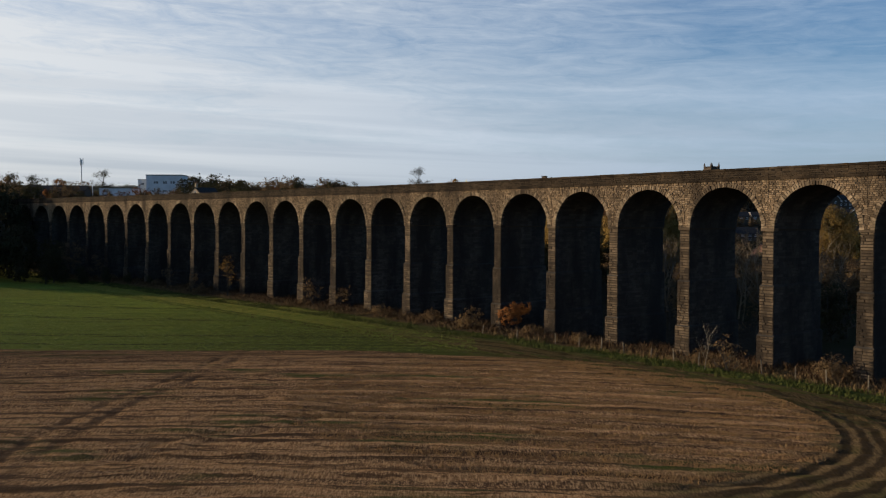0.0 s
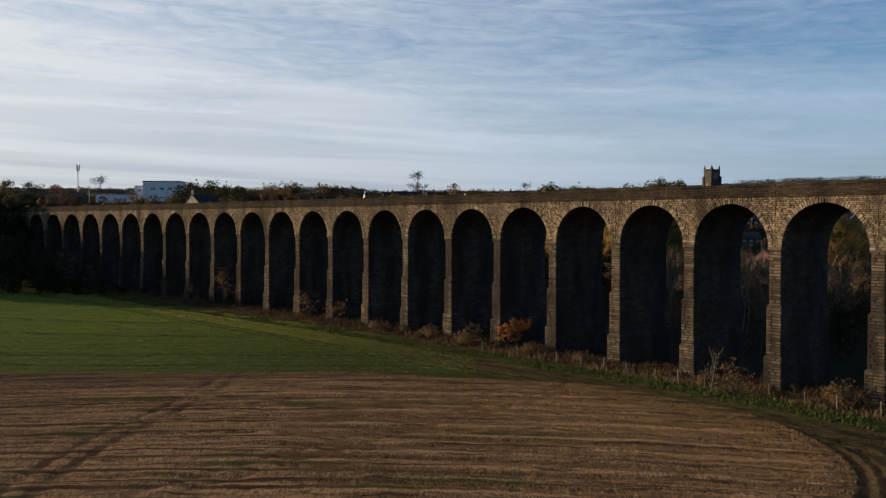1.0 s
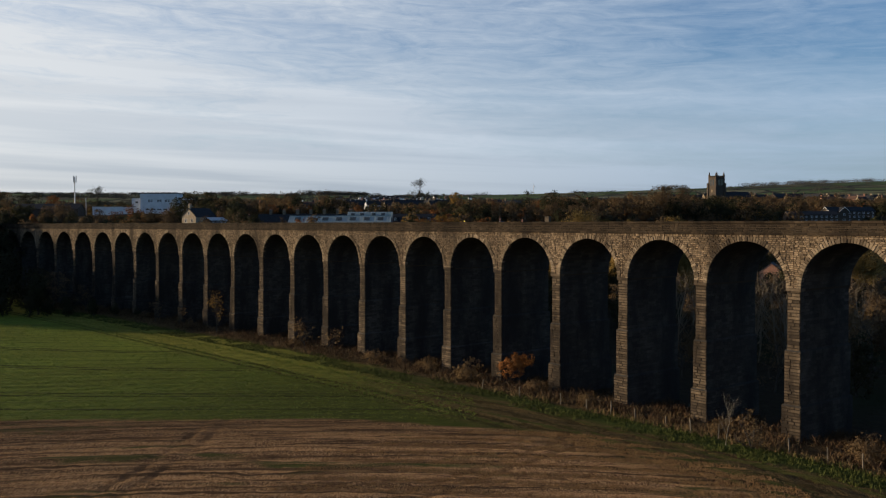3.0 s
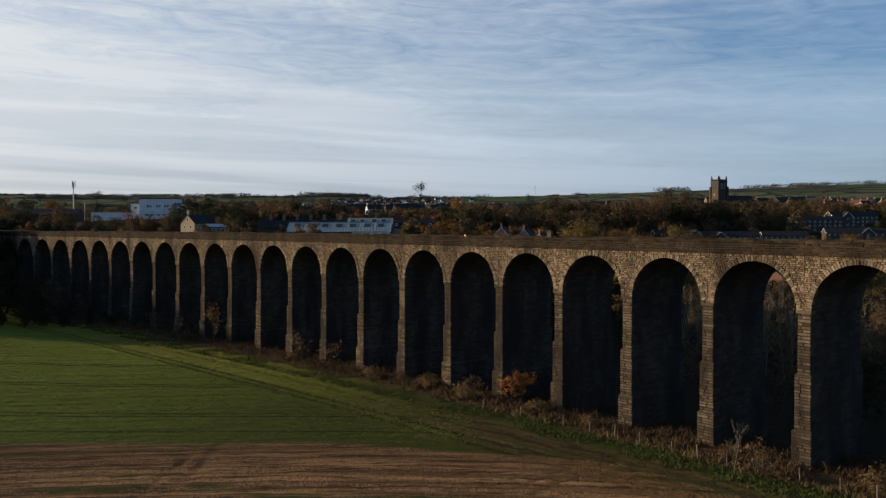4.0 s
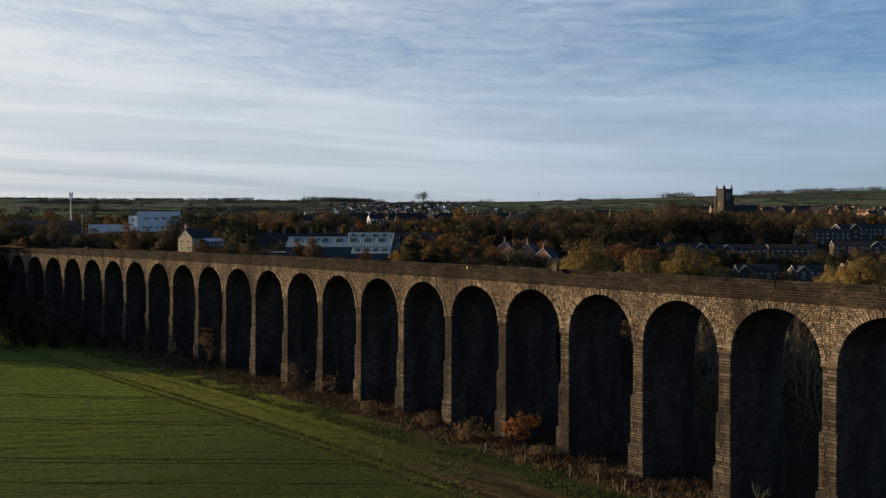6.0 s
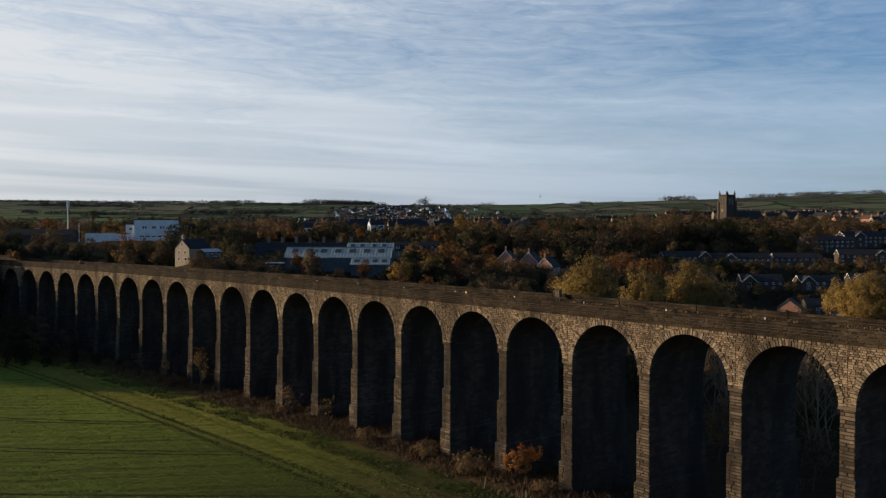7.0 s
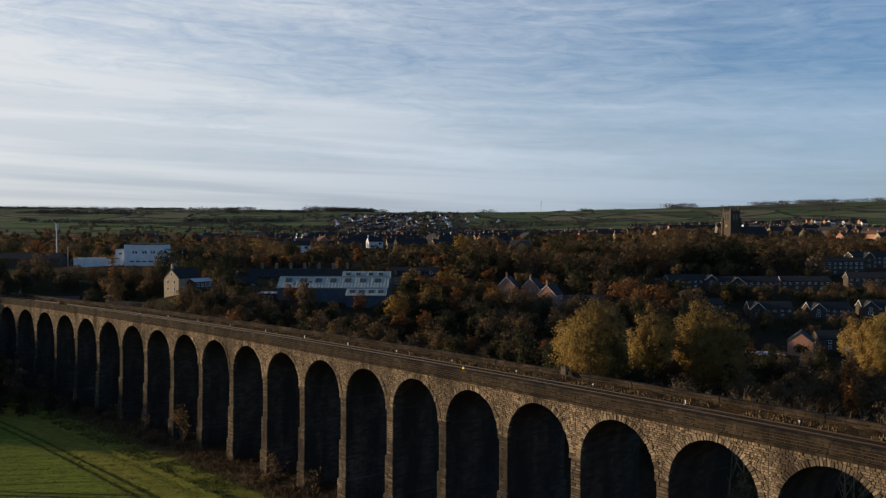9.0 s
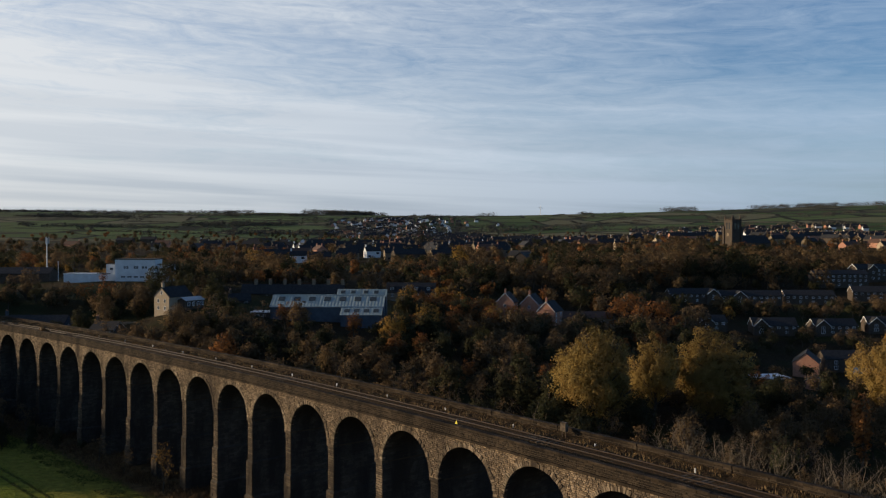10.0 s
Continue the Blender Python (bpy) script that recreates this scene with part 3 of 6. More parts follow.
def build_bay(k, root, count):
    rnd = random.Random(300 + k)
    o, u, w, up = bay_frame(k)
    L = (PIERS[k + 1] - PIERS[k]).length
    r = L / 2 - HALF
    bay = empty("arch")
    bay.parent = root
    core = Shape()
    pts = soffit(L)

    def at(x, z, d):
        return o + u * x + up * z + w * d
    prof = [(0.0, SPRING)] + pts + [(L, SPRING)]
    for (x0, z0), (x1, z1) in zip(prof, prof[1:]):
        if x1 - x0 > 1e-5:
            for d in (0.0, WIDE):
                q = [at(x0, z0, d), at(x1, z1, d), at(x1, STRING, d), at(x0, STRING, d)]
                core.quad(*(q if d == 0 else q[::-1]))
    for (x0, z0), (x1, z1) in zip(pts, pts[1:]):
        core.quad(at(x0, z0, 0), at(x0, z0, WIDE), at(x1, z1, WIDE), at(x1, z1, 0))
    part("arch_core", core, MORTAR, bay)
    # barrel: courses of long stones along the vault
    barrel = Shape()
    n = 40
    for i in range(n):
        a0, a1 = math.pi * (i + 0.04) / n, math.pi * (i + 0.96) / n
        d = -0.02
        while d < WIDE:
            e = min(WIDE + 0.02, d + rnd.uniform(0.7, 1.4))
            q = r - rnd.uniform(0.015, 0.05)
            P = [(L / 2 - q * math.cos(a), CENTRE + q * math.sin(a)) for a in (a0, a1)]
            barrel.quad(at(*P[0], d + .02), at(*P[0], e - .02), at(*P[1], e - .02), at(*P[1], d + .02))
            d = e
    # vault stones coloured dark for the shade inside the arch
    tagged(part("vault", barrel, STONE_SHADED, bay), kind="stuff")
    # spandrel stones
    wall = Shape()

    def spans(z):
        q = r + RING * 0.55
        if z < CENTRE:
            return [(0.0, HALF + 0.3), (L - HALF - 0.3, L)]
        h = z - CENTRE
        if h >= q:
            return [(0.0, L)]
        x = math.sqrt(q * q - h * h)
        return [(0.0, L / 2 - x), (L / 2 + x, L)]
    stones_on(wall, rnd, o.copy(), u, -w, L, SPRING + 0.28, STRING, 0.20, (0.18, 0.50), (0.01, 0.12), spans, 0.028)
    tagged(part("spandrel_wall", wall, STONE, bay), kind="stuff")
    # voussoirs
    nv = 50
    joined = Shape()
    for i in range(nv):
        a0, a1 = math.pi * (i + 0.10) / nv, math.pi * (i + 0.90) / nv
        ro = r + RING * rnd.choice((0.86, 0.98, 1.1, 1.3)) * rnd.uniform(0.95, 1.05)
        ri = r - 0.03
        am = (a0 + a1) / 2
        mid = at(L / 2 - (r + 0.3) * math.cos(am), CENTRE + (r + 0.3) * math.sin(am), 0)
        pr = rnd.uniform(0.06, 0.16)
        vs = [at(L / 2 - q * math.cos(a), CENTRE + q * math.sin(a), d) - mid for d in (0.35, -pr) for q, a in ((ri, a0), (ro, a0), (ro, a1), (ri, a1))]
        fs = [(4, 7, 6, 5), (0, 1, 5, 4), (1, 2, 6, 5), (2, 3, 7, 6), (3, 0, 4, 7)]
        if 0 <= k <= 5 and count[0] < 300:
            v = new("voussoir", mesh_of("voussoir", vs, fs, RINGSTONE))
            v.location = mid
            v.parent = bay
            count[0] += 1
        else:
            b = len(joined.v)
            joined.v += [p + mid for p in vs]
            joined.f += [tuple(b + q for q in f) for f in fs]
    if joined.v:
        tagged(part("arch_ring", joined, RINGSTONE, bay), kind="stuff")
    # string course, parapets, copings
    for side, (d0, d1, inward) in {"near": (-0.20, 0.45, 1), "far": (WIDE - 0.45, WIDE + 0.20, -1)}.items():
        sc = Shape()
        x = 0.0
        while x < L - 0.01:
            b = min(L, x + rnd.uniform(0.9, 1.3))
            j = rnd.uniform(-0.015, 0.015)
            sc.box(at(x + .01, STRING, d0 + j), u * (b - x - .02), w * (d1 - d0), up * 0.24)
            x = b
        tagged(part("string_course", sc, PARAPET, bay), kind="stuff")
        p0, p1 = (0.0, 0.42) if side == "near" else (WIDE - 0.42, WIDE)
        inner = Shape().box(at(0, STRING + .24, p0 + .04), u * L, w * (p1 - p0 - .08), up * (COPING - 0.22 - STRING - .24))
        part("parapet_core", inner, MORTAR, bay)
        par = Shape()
        stones_on(par, rnd, at(0, 0, p0 + .04), u, -w, L, STRING + .24, COPING - 0.22, 0.22, (0.4, 0.9), (0.02, 0.07), joint=0.045)
        stones_on(par, rnd, at(L, 0, p1 - .04), -u, w, L, STRING + .24, COPING - 0.22, 0.22, (0.4, 0.9), (0.02, 0.07), joint=0.045)
        tagged(part("parapet", par, PARAPET, bay, "soot-blackened coursed parapet"), kind="stuff")
        cp = Shape()
        x = 0.0
        while x < L - 0.01:
            b = min(L, x + rnd.uniform(0.8, 1.25))
            if L - b < 0.4:
                b = L
            j = rnd.uniform(-0.015, 0.02)
            cp.box(at(x + .012, COPING - .22, p0 - .07 + j), u * (b - x - .024), w * (p1 - p0 + .14), up * (0.22 + rnd.uniform(-.015, .02)))
            x = b
        tagged(part("coping", cp, PARAPET, bay), kind="stuff")
    return bay


def build_viaduct():
    root = empty("viaduct", label="long curved stone railway viaduct with tall round arches, soot-stained gritstone", category="viaduct")
    count = [0]
    for k in range(FIRST, LAST + 1):
        build_pier(k, root)
        if k < LAST:
            build_bay(k, root, count)
    return root


build_viaduct()


# ---- trackbed ----
BALLAST = material("ballast", (0.1, 0.08, 0.06), 0.95, lambda N, p, g: (N.mix(N.map(N.noise(p, 0.8, 5.0, 0.7), 0.40, 0.62), N.mix(N.map(N.noise(p, 4.0, 5.0, 0.7), 0.35, 0.65), (0.015, 0.009, 0.005), (0.072, 0.045, 0.023)), (0.038, 0.026, 0.012)), N.noise(p, 5.0, 6.0, 0.7), 0.16), spec=0.1)
RAIL = material("rusty_steel", (0.07, 0.05, 0.04), 0.5, plain_look((0.022, 0.013, 0.009), (0.050, 0.032, 0.022), 3.0), metal=0.1, spec=0.2)
SLEEPER = material("weathered_sleeper", (0.12, 0.1, 0.08), 0.9, plain_look((0.016, 0.012, 0.009), (0.15, 0.115, 0.08), 0.7, contrast=(0.45, 0.68)))
WHITE = material("white_paint", (0.8, 0.8, 0.78), 0.5, plain_look((0.62, 0.62, 0.60), (0.82, 0.82, 0.80), 2.0, 0.003))
YELLOW = material("yellow_paint", (0.75, 0.6, 0.05), 0.5, plain_look((0.62, 0.50, 0.04), (0.80, 0.66, 0.07), 3.0, 0.003))
TRACK_AT = 5.0


def build_trackbed():
    bed = empty("railway_track", label="single railway track on weedy brown ballast along the viaduct", category="railway track")
    rnd = random.Random(8)
    rails = [[], []]
    ballast = Shape()
    sleepers = 0
    plank = Shape().box((-0.13, -1.28, -0.10), (0.26, 0, 0), (0, 2.56, 0), (0, 0, 0.16)).mesh("sleeper", SLEEPER)
    loose = Shape()
    for k in range(FIRST, LAST):
        o, u, w, up = bay_frame(k)
        L = (PIERS[k + 1] - PIERS[k]).length
        cuts = [0.40, 1.0, 1.6, 2.2, 2.8, 3.3, 3.8, 6.2, 6.8, 7.4, 8.0, WIDE - 0.40]
        lift = [0.30, 0.16, 0.10, 0.08, 0.04, 0.02, 0.16, 0.16, 0.04, 0.12, 0.2, 0.36]
        nseg = 24
        for i in range(nseg):
            for (d0, h0), (d1, h1) in zip(zip(cuts, lift), list(zip(cuts, lift))[1:]):
                hh = [RAILBED - 0.1 + h + 0.20 * noise.noise(Vector(((k * 24 + x) * 0.37, d * 0.9, 1.7))) * (0.1 if 3.5 < d < 6.4 else 1.0) for d, h, x in ((d0, h0, i), (d1, h1, i), (d1, h1, i + 1), (d0, h0, i + 1))]
                xs = (i * L / nseg, (i + 1) * L / nseg)
                ballast.quad(*[o + u * x + w * d + up * h for x, d, h in ((xs[0], d0, hh[0]), (xs[1], d0, hh[3]), (xs[1], d1, hh[2]), (xs[0], d1, hh[1]))])
        _, u0, w0, _ = pier_frame(k)
        for side, line in zip((-0.75, 0.75), rails):
            line.append((o + w0 * (TRACK_AT + side) + up * (RAILBED + 0.10), w0))
        x = 0.3
        while x < L:
            c = o + u * (x + rnd.uniform(-0.05, 0.05)) + w * (TRACK_AT + rnd.uniform(-0.06, 0.06)) + up * (RAILBED + 0.05 - rnd.uniform(0.0, 0.05) - max(0.0, 0.16 * noise.noise(Vector(((k * L + x) * 0.16, 2.0, 7.0))) + 0.10))
            m = Matrix.Translation(c) @ Matrix(((u.x, w.x, 0), (u.y, w.y, 0), (0, 0, -1))).to_4x4()
            if -2 <= k < 9 and sleepers < 300:
                s = new("sleeper", plank)
                s.matrix_world = m
                s.parent = bed
                sleepers += 1
            else:
                n = len(loose.v)
                loose.v += [m @ v.co for v in plank.vertices]
                loose.f += [tuple(n + q for q in f.vertices) for f in plank.polygons]
            x += 0.72
    tagged(part("ballast", ballast, BALLAST, bed), kind="stuff")
    for line in rails:
        sh = Shape()
        for p, w in line:
            sh.v += [p - w * 0.03, p + w * 0.03, p + w * 0.03 + Vector((0, 0, 0.11)), p - w * 0.03 + Vector((0, 0, 0.11))]
        for i in range(len(line) - 1):
            sh.f += [(4 * i + a, 4 * i + b, 4 * i + 4 + b, 4 * i + 4 + a) for a, b in ((0, 1), (1, 2), (2, 3), (3, 0))]
        part("rail", sh, RAIL, bed)
    tagged(part("far_sleepers", loose, SLEEPER, bed), kind="stuff")


def on_deck(q, d):
    """The place q bays along and d metres in from the near face, at rail level."""
    k = math.floor(q)
    o, u, w, up = bay_frame(k)
    return o + u * ((q - k) * PITCH) + w * d + up * (RAILBED + 0.05), math.degrees(math.atan2(u.y, u.x))


def build_deck_things():
    for i in range(16):
        p, a = on_deck(-1.1 + i * 1.12, 7.0)
        sh = Shape().box((-0.07, -0.07, -0.3), (0.14, 0, 0), (0, 0.14, 0), (0, 0, 0.75))
        post = empty("marker_post", pose(p.x, p.y, p.z, 0, 0, a), label="short white marker post beside the railway track", category="marker post", group="marker posts on the viaduct")
        post.scale = (0.7, 0.7, 0.62)
        part("post", sh, WHITE, post)
        part("cap", Shape().box((-0.085, -0.085, 0.45), (0.17, 0, 0), (0, 0.17, 0), (0, 0, 0.05)), WHITE, post)
    p, a = on_deck(4.75, 1.0)
    sign = empty("warning_sign", pose(p.x, p.y, p.z, 0, 0, a), label="small yellow triangular lineside sign on a grey post", category="sign")
    sign.scale = (0.7, 0.7, 0.7)
    part("post", Shape().box((-0.04, -0.04, -0.4), (0.08, 0, 0), (0, 0.08, 0), (0, 0, 1.5)), RAIL, sign)
    tri = Shape()
    tri.v = [Vector(v) for v in ((-0.36, 0.05, 0.85), (0.36, 0.05, 0.85), (0, 0.05, 1.6), (-0.36, 0.08, 0.85), (0.36, 0.08, 0.85), (0, 0.08, 1.6))]
    tri.f = [(0, 1, 2), (5, 4, 3), (0, 3, 4, 1), (1, 4, 5, 2), (2, 5, 3, 0)]
    part("plate", tri, YELLOW, sign)


def build_lineside_box():
    p, a = on_deck(3.85, 7.7)
    box = empty("lineside_box", pose(p.x, p.y, p.z, 0, 0, a), label="weathered brown lineside box on two short legs", category="equipment box")
    for x in (-0.28, 0.2):
        part("leg", Shape().box((x, -0.04, -0.3), (0.08, 0, 0), (0, 0.08, 0), (0, 0, 0.95)), RAIL, box)
    part("cabinet", Shape().box((-0.36, -0.22, 0.62), (0.72, 0, 0), (0, 0.44, 0), (0, 0, 0.85)), SLEEPER, box)
    part("lid", Shape().box((-0.41, -0.27, 1.47), (0.82, 0, 0), (0, 0.54, 0.06), (0, 0, 0.07)), SLEEPER, box)


build_trackbed()
build_deck_things()
build_lineside_box()

# ---- trees and shrubs ----
def leaf_look(a, b, c):
    def make(N, p, geo):
        r = geo.outputs["Random Per Island"]
        ob = N.add("ShaderNodeObjectInfo").outputs["Random"]
        pick = N.add("ShaderNodeTexWhiteNoise", {"W": N.math("ADD", r, ob)}, noise_dimensions="1D").outputs[0]
        col = N.mix(N.map(pick, 0.0, 1.0, 0.25, 0.75), a, b)
        col = N.mix(N.map(ob, 0.0, 1.0, 0.0, 0.45), col, b)
        return N.mix(N.map(N.noise(p, 0.14, 3.0), 0.42, 0.66, 0.0, 0.85), col, c), None, 0
    return make


LEAF = {
    "willow": material("yellowing_leaves", (0.15, 0.12, 0.03), 0.7, leaf_look((0.345, 0.240, 0.078), (0.20, 0.142, 0.048), (0.25, 0.160, 0.056)), spec=0.06),
    "orange": material("orange_leaves", (0.25, 0.1, 0.02), 0.7, leaf_look((0.31, 0.135, 0.044), (0.18, 0.086, 0.034), (0.225, 0.100, 0.038)), spec=0.06),
    "brown": material("russet_leaves", (0.1, 0.06, 0.03), 0.75, leaf_look((0.205, 0.136, 0.070), (0.115, 0.080, 0.048), (0.150, 0.105, 0.054)), spec=0.04),
    "dark": material("evergreen_leaves", (0.03, 0.04, 0.015), 0.7, leaf_look((0.066, 0.066, 0.032), (0.038, 0.041, 0.022), (0.062, 0.054, 0.028)), spec=0.04),
    "gold": material("golden_leaves", (0.3, 0.18, 0.03), 0.7, leaf_look((0.32, 0.20, 0.05), (0.18, 0.11, 0.032), (0.25, 0.145, 0.038)), spec=0.06),
}


def let_light_through(m, share):
    """Leaves pass some of the light on to their far side."""
    t = m.node_tree
    b = t.nodes["Principled BSDF"]
    thin, both = t.nodes.new("ShaderNodeBsdfTranslucent"), t.nodes.new("ShaderNodeMixShader")
    both.inputs[0].default_value = share
    t.links.new(b.inputs["Base Color"].links[0].from_socket, thin.inputs[0])
    t.links.new(b.outputs[0], both.inputs[1])
    t.links.new(thin.outputs[0], both.inputs[2])
    t.links.new(both.outputs[0], t.nodes["Material Output"].inputs[0])


for m in LEAF.values():
    let_light_through(m, 0.32)
BARK = material("bark", (0.06, 0.05, 0.04), 0.9, plain_look((0.035, 0.028, 0.02), (0.10, 0.082, 0.062), 2.5, 0.04))
TWIG = material("winter_twigs", (0.1, 0.075, 0.05), 0.9, plain_look((0.065, 0.046, 0.03), (0.135, 0.10, 0.066), 0.8, 0.0), spec=0.1)
ALDER = material("pale_alder_twigs", (0.25, 0.2, 0.14), 0.9, plain_look((0.13, 0.102, 0.07), (0.25, 0.20, 0.14), 0.8, 0.0), spec=0.1)
PALE = material("pale_bark", (0.3, 0.26, 0.2), 0.85, plain_look((0.14, 0.12, 0.09), (0.27, 0.235, 0.18), 2.0, 0.01))


def limbs(rnd, height, spread, levels, first=0.25, many=5, thick=0.018, sides=4, upright=0.6):
    """A forked skeleton: the wood's Shape, the fine twigs' Shape and the twigs' tips."""
    wood, fine, tips = Shape(), Shape(), []

    def grow(p, d, length, rad, lv):
        n = 3 if lv < 2 else 2
        pts, rads = [p], [rad]
        q, dd = p.copy(), d.copy()
        for i in range(n):
            dd = (dd + Vector((rnd.uniform(-1, 1), rnd.uniform(-1, 1), rnd.uniform(-0.3, 0.9) * upright)) * 0.22).normalized()
            q = q + dd * (length / n)
            pts.append(q.copy())
            rads.append(rad * (1 - 0.62 * (i + 1) / n))
        (wood if lv < (1 if levels > 4 else 3) else fine).tube(pts, rads, sides if lv < 2 else 3, cap=False)
        tips.append(q.copy())
        if lv + 1 < levels:
            for j in range(many if lv else many + 3):
                f = rnd.uniform(first if lv == 0 else 0.25, 1.0)
                i = min(int(f * n), n - 1)
                base = pts[i].lerp(pts[i + 1], f * n - i)
                a = rnd.uniform(0, 2 * math.pi)
                out = Vector((math.cos(a), math.sin(a), rnd.uniform(0.1, 1.1) * upright * 1.3)).normalized()
                nd = (dd * 0.45 + out * spread).normalized()
                grow(base, nd, length * rnd.uniform(0.42, 0.66) * (1.05 - 0.35 * f), rads[i] * 0.52, lv + 1)
    grow(Vector((0, 0, -0.4)), Vector((rnd.uniform(-.06, .06), rnd.uniform(-.06, .06), 1)).normalized(), height * 0.62, height * thick, 0)
    top = max(t.z for t in tips)
    k = height / top
    for sh in (wood, fine):
        sh.v = [v * k for v in sh.v]
    return wood, fine, [t * k for t in tips]


def leaf_mesh(name, seed, centres, hearts, per, radius, size, mat, droop=0.0):
    """Leaves as small triangles strewn round the clump centres. Each leaf's shading normal leans outwards from its
    crown's heart, so that a crown takes the light as one soft mass."""
    g = np.random.RandomState(seed)
    c = np.repeat(np.asarray(centres, float).reshape(-1, 3), per, 0)
    heart = np.repeat(np.asarray(hearts, float).reshape(-1, 3), per, 0)
    n = len(c)
    rad = np.repeat(radius * g.uniform(0.6, 1.3, n // per), per)[:, None]
    q = g.normal(size=(n, 3))
    q *= (g.uniform(0, 1, (n, 1)) ** 0.45) / np.linalg.norm(q, axis=1, keepdims=True)
    p = c + q * rad * np.array([1.0, 1.0, 0.75 + droop])
    out = p - heart
    out /= np.maximum(np.linalg.norm(out, axis=1, keepdims=True), 0.01)
    out = out + q * 0.55
    a = g.normal(size=(n, 3))
    a /= np.linalg.norm(a, axis=1, keepdims=True)
    b = np.cross(a, g.normal(size=(n, 3)))
    b /= np.maximum(np.linalg.norm(b, axis=1, keepdims=True), 0.01)
    s = size * g.uniform(0.6, 1.35, (n, 1))
    a, b = a * s * (1 + droop), b * s * 0.75
    flip = (np.einsum("ij,ij->i", np.cross(a, b), out) < 0)[:, None]
    b = np.where(flip, -b, b)
    v = np.stack([p - a * 0.8 - b * 0.8, p + a * 0.1 - b + a * 0.7, p + b * 1.1], 1).reshape(-1, 3)
    me = bpy.data.meshes.new(name)
    me.vertices.add(3 * n)
    me.vertices.foreach_set("co", v.ravel())
    me.loops.add(3 * n)
    me.loops.foreach_set("vertex_index", np.arange(3 * n))
    me.polygons.add(n)
    me.polygons.foreach_set("loop_start", np.arange(0, 3 * n, 3))
    me.polygons.foreach_set("use_smooth", np.ones(n, bool))
    me.materials.append(mat)
    me.update(calc_edges=True)
    nor = np.cross(a, b)
    nor /= np.maximum(np.linalg.norm(nor, axis=1, keepdims=True), 1e-6)
    nor = nor * 0.42 + out
    nor /= np.linalg.norm(nor, axis=1, keepdims=True)
    me.normals_split_custom_set_from_vertices(np.repeat(nor, 3, 0))
    return me


def crown_centres(rnd, height, width, low, count, lobes=6):
    """Clump centres in an uneven crown made of several overlapping lobes, thickest near its skin."""
    blobs = []
    for i in range(lobes):
        a = 2 * math.pi * i / lobes + rnd.uniform(-0.5, 0.5)
        f = rnd.uniform(0.25, 0.62)
        blobs.append((Vector((math.cos(a) * width * 0.5 * f, math.sin(a) * width * 0.5 * f, low + (height - low) * rnd.uniform(0.25, 0.68))), width * rnd.uniform(0.20, 0.31), (height - low) * rnd.uniform(0.22, 0.36)))
    blobs.append((Vector((0, 0, low + (height - low) * 0.66)), width * 0.27, (height - low) * 0.34))
    out = []
    while len(out) < count:
        c, rw, rh = rnd.choice(blobs)
        d = Vector((rnd.gauss(0, 1), rnd.gauss(0, 1), rnd.gauss(0, 1))).normalized() * rnd.uniform(0.55, 1.0)
        p = c + Vector((d.x * rw, d.y * rw, d.z * rh))
        if p.z > low * 0.7:
            out.append(p)
    return out


def make_tree(name, seed, height, width, leaf, label, clumps=160, per=9, size=0.34, low=0.22, levels=3, clump=0.9, droop=0.0, twiggy=False, bark=None, many=5, category="tree", thick=0.018):
    rnd = random.Random(seed)
    tree = empty(name, label=label, category=category)
    wood, fine, tips = limbs(rnd, height * 0.94, 0.9 * min(1.2, width / height * 1.3), levels, low * 1.2, many, thick)
    reach = max(max(abs(t.x), abs(t.y)) for t in tips)
    k = width * 0.47 / max(reach, 0.1)
    for sh in (wood, fine):
        sh.v = [Vector((v.x * k, v.y * k, v.z)) if v.z > height * 0.12 else v for v in sh.v]
    tips = [Vector((t.x * k, t.y * k, t.z)) for t in tips]
    part("trunk", wood, bark or BARK, tree)
    if fine.v:
        tagged(part("branchwork", fine, bark or TWIG, tree), kind="stuff")
    if leaf:
        centres = [rnd.choice(tips) + Vector((rnd.gauss(0, .5), rnd.gauss(0, .5), rnd.gauss(0, .4))) for _ in range(clumps)] if twiggy else crown_centres(rnd, height, width, height * low, clumps)
        heart = (0.0, 0.0, height * (low + 1) * 0.42)
        tagged(part("crown", leaf_mesh("crown", seed, centres, [heart] * len(centres), per, clump, size, LEAF[leaf], droop), None, tree), kind="stuff")
    return tree


TREE = 0.845                            # all the tree kinds stand a little under their drawn height


def place(tree, x, y, turn=0.0, scale=1.0, sink=0.25, z=None, sz=None):
    g = float(land(x, y)) if z is None else z
    tree.matrix_world = pose(x, y, g - sink, 0, 0, turn) @ Matrix.Diagonal((scale * TREE, scale * TREE, (sz or scale) * TREE, 1))
    return tree


def again(tree, x, y, turn=0.0, scale=1.0, sink=0.25, sz=None):
    t = copy_thing(tree, Matrix.Identity(4))
    return place(t, x, y, turn, scale, sink, sz=sz)


# the four tall yellowing trees close behind the viaduct
place(make_tree("willow_tree", 11, 27.5, 22, "willow", "tall yellow-green willow with a full drooping autumn crown", 900, 48, 0.19, 0.10, 3, 1.25, 0.35), 30.9, 205.8)
place(make_tree("willow_tree", 12, 24.5, 13, "willow", "narrow yellow-green willow between two broader ones", 500, 48, 0.19, 0.12, 3, 1.15, 0.35), 45, 219.2)
place(make_tree("willow_tree", 13, 25.5, 23, "willow", "broad olive-yellow willow with a rounded autumn crown", 950, 48, 0.19, 0.10, 3, 1.25, 0.3), 57.3, 223.2)
place(make_tree("willow_tree", 14, 25, 24, "willow", "broad yellowing willow behind bare alders", 850, 44, 0.20, 0.10, 3, 1.25, 0.3), 102.5, 232.0)
